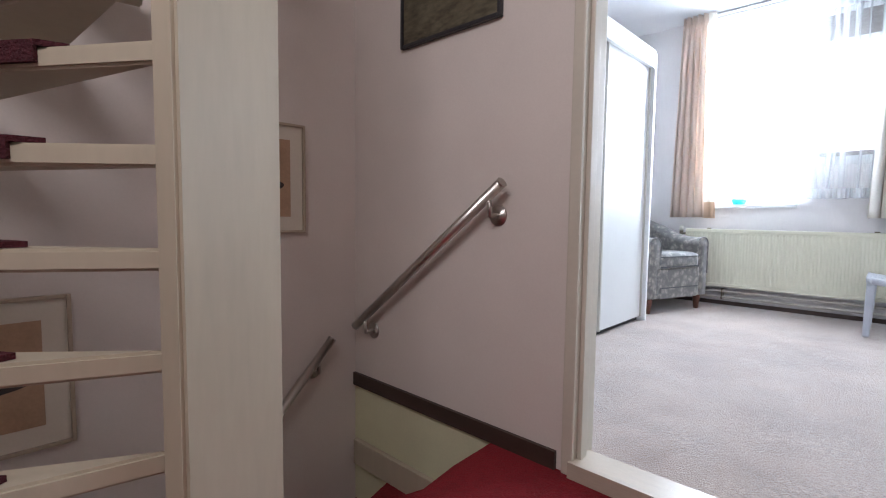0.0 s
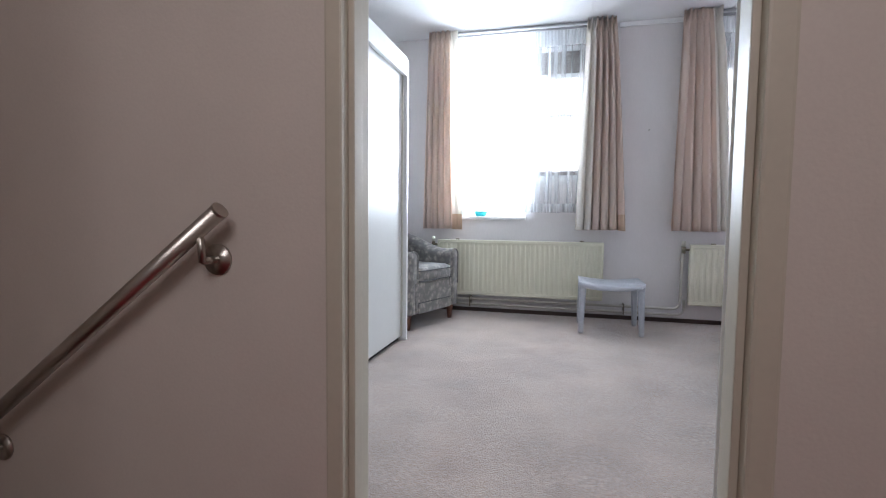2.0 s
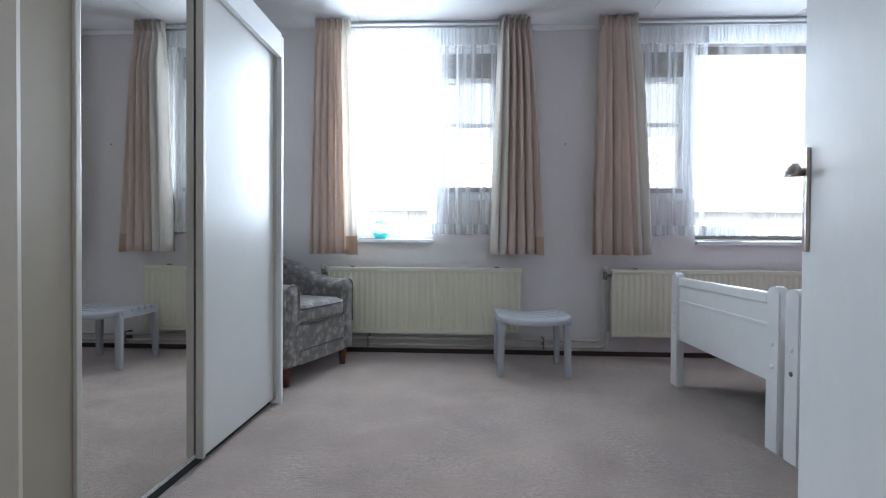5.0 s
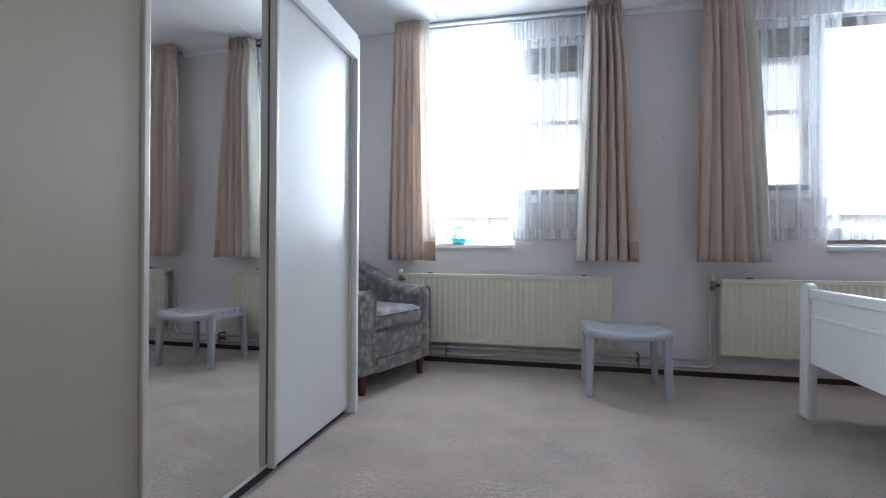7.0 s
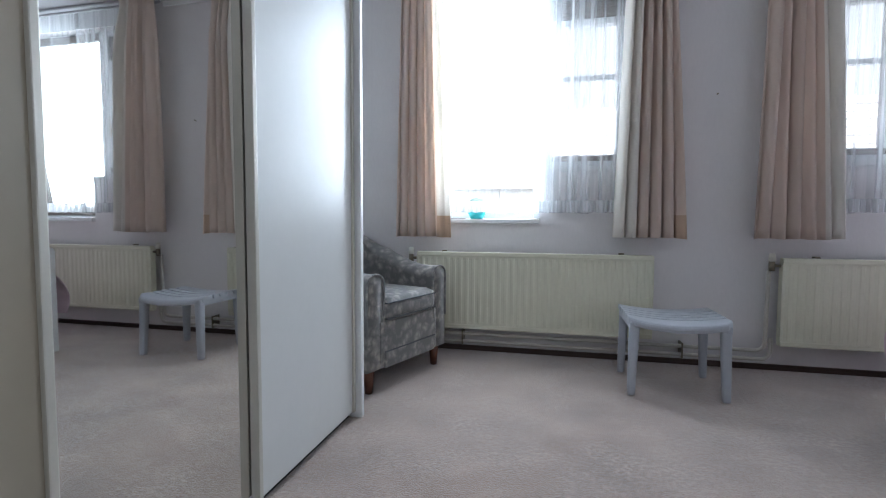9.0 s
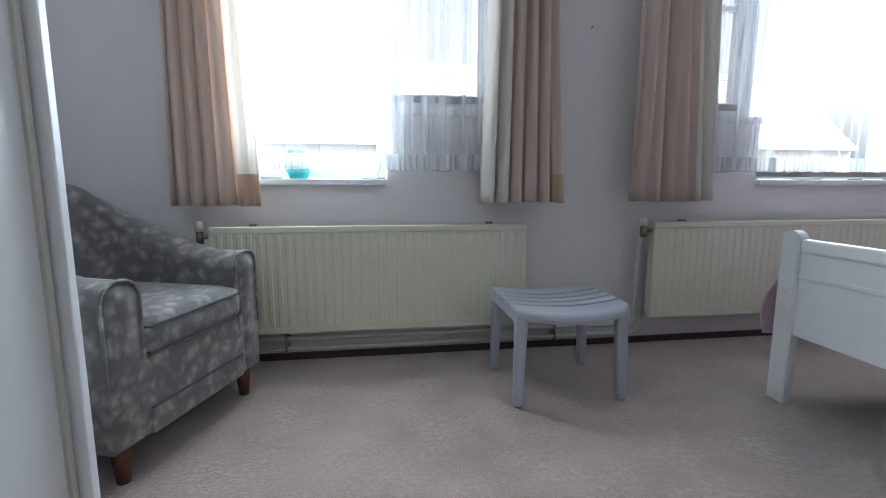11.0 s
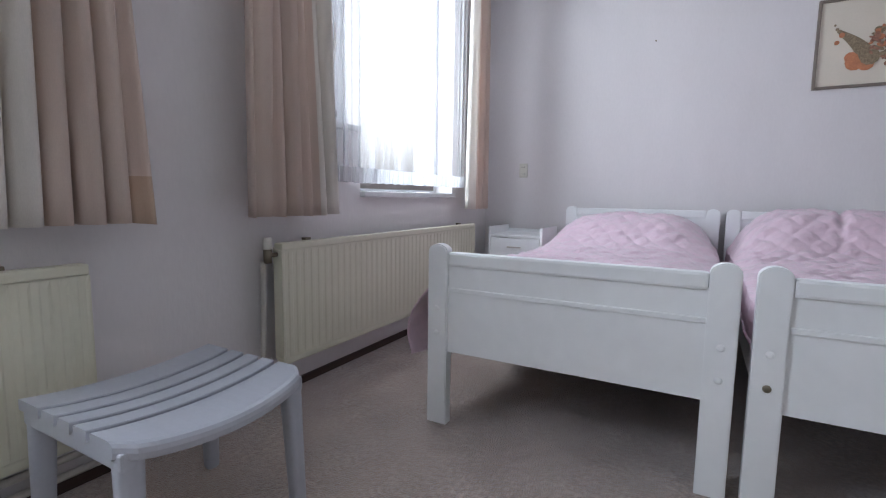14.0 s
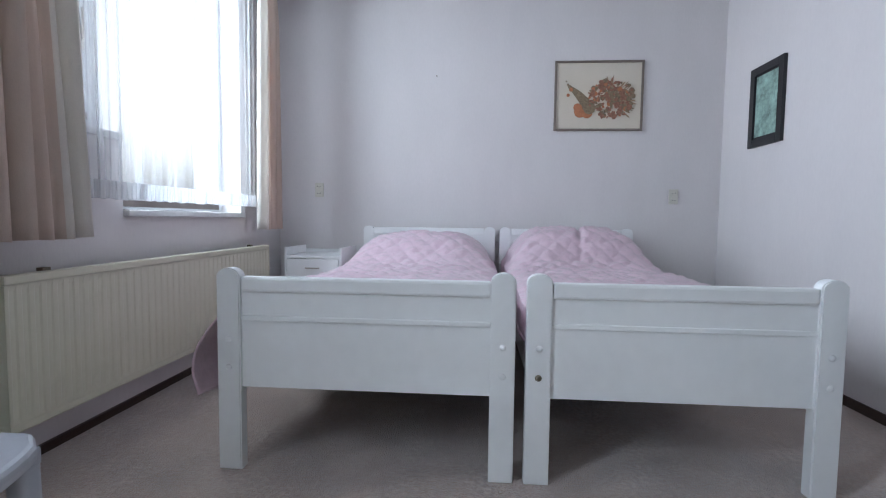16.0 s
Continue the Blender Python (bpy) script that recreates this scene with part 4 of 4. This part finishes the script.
handrail(((-1.58, YL - 0.059, 0.26), (-0.785, YL - 0.059, 0.868)), (0, -1, 0), "brushed steel handrail rising along the stair wall")
handrail(((-1.605, 1.25, 0.21), (-1.605, 0.45, -0.62)), (1, 0, 0), "brushed steel handrail going down the stairwell")


# ---- stairs ----
def newel():
    B, A = Vector((-0.737, 0.378)), Vector((-0.835, 0.62))
    n = Vector((-0.927, -0.375)) * 0.06
    bm = fresh()
    prism(bm, [tuple(A), tuple(A + n), tuple(B + n), tuple(B)], -1.2, 2.5)
    bmesh.ops.bevel(bm, geom=[e for e in bm.edges if abs(e.verts[0].co.z - e.verts[1].co.z) > 1], offset=0.008, segments=2, affect="EDGES")
    tagged(part("newel_post", bm, STAIRPAINT), "broad cream painted newel post of the open stair", "newel post")


newel()
N = (-0.79, 0.40)


def upper_stair():
    d = thing("upper_stair", pose(0, 0, LZ), "cream painted open winding stair with dark red treads mats", "stair")
    angles = [-2, 12, 24, 34, 45, 57, 70, 84, 98, 112]
    for k, a in enumerate(angles):
        z = 0.13 + k * 0.188 - LZ
        a2 = a + 17
        R = 0.84

        def at(ang, r):
            t = radians(ang)
            return (N[0] - r * math.sin(t), N[1] - r * math.cos(t))

        bm = fresh()
        prism(bm, [at(a, 0.03), at(a2, 0.03), at(a2, R), at((a + a2) / 2, R), at(a, R)], z - 0.042, z)
        bmesh.ops.bevel(bm, geom=list(bm.edges), offset=0.006, segments=2, affect="EDGES")
        tr = part("tread", bm, STAIRPAINT, d)
        bm = fresh()
        prism(bm, [at(a - 1.6, 0.3), at(a + 6, 0.26), at(a2 - 4, 0.34), at(a2 - 3, R - 0.1), at(a - 1.2, R - 0.08)], z + 0.001, z + 0.012)
        prism(bm, [at(a - 2.0, 0.3), at(a - 0.2, 0.3), at(a - 0.1, R - 0.08), at(a - 1.4, R - 0.08)], z - 0.03, z + 0.001)
        part("mat", bm, DARKRED, tr, "dark red carpet stair mat")


upper_stair()


def lower_stair():
    d = thing("lower_stair", pose(0, 0, 0), "red carpeted stair winding down from the landing", "stair")
    steps = [[(-0.98, YL - 0.012), (-1.10, 1.0), (-0.86, 0.62), (-0.70, 0.62), (-0.72, YL - 0.012)],
             [(-1.40, YL - 0.012), (-1.30, 1.1), (-0.88, 0.62), (-0.80, 0.62), (-0.90, YL - 0.012)],
             [(-1.645, YL - 0.012), (-1.645, 1.25), (-0.88, 0.6), (-0.86, 0.75), (-1.3, YL - 0.012)],
             [(-1.645, 1.3), (-1.645, 0.9), (-0.88, 0.52), (-0.88, 0.66)],
             [(-1.645, 0.95), (-1.645, 0.6), (-0.88, 0.36), (-0.88, 0.56)],
             [(-1.645, 0.65), (-1.645, 0.3), (-0.88, 0.12), (-0.88, 0.38)]]
    for k, pts in enumerate(steps):
        area = sum(p[0] * q[1] - q[0] * p[1] for p, q in zip(pts, pts[1:] + pts[:1]))
        bm = fresh()
        prism(bm, pts if area > 0 else pts[::-1], LZ - 0.185 * (k + 1) - 0.16, LZ - 0.185 * (k + 1))
        part("step", bm, RED, d)
    bm = fresh()
    box(bm, -1.64, -0.86, YL - 0.03, YL - 0.006, -0.42, -0.30, bevel=0.004)
    part("stringer", bm, STAIRPAINT, d)


lower_stair()


# ---- outside ----
setting("ground", GROUND, [(-400, 400, 5.2, 800, -3.3, -3.2)], "street level ground outside", "ground")


def terrace_house(x, w):
    d = thing("terrace_house", pose(x, 17, -3.2), "terrace house opposite with a grey tiled roof", "house", "houses opposite")
    one("wall", FACADE, d, 0, w, 0, 6, 0, 5.2)
    bm = fresh()
    a = [bm.verts.new(v) for v in ((0, -0.3, 5.1), (0, 6.3, 5.1), (0, 3, 8.2), (w, -0.3, 5.1), (w, 6.3, 5.1), (w, 3, 8.2))]
    for f in ((0, 2, 1), (3, 4, 5), (0, 3, 5, 2), (1, 2, 5, 4), (0, 1, 4, 3)):
        bm.faces.new([a[i] for i in f])
    ro = part("roof", bm, ROOFTILE, d)
    for k in range(10):
        yy = -0.25 + k * 0.32
        zz = 5.12 + (yy + 0.3) * 3.1 / 3.3
        one("tile_row", ROOFTILE, ro, 0.02, w - 0.02, yy, yy + 0.3, zz + 0.01, zz + 0.06)
    for k in (0.2, 0.62):
        for z in (0.8, 3.3):
            wi = one("window", WINPAINT, d, w * k - 0.1, w * k + 1.3, -0.04, 0.06, z - 0.1, z + 1.4)
            one("pane", INK, wi, w * k, w * k + 1.2, -0.045, -0.041, z, z + 1.3)


for x in (-14, -8, -2, 4, 10):
    terrace_house(x, 5.98)
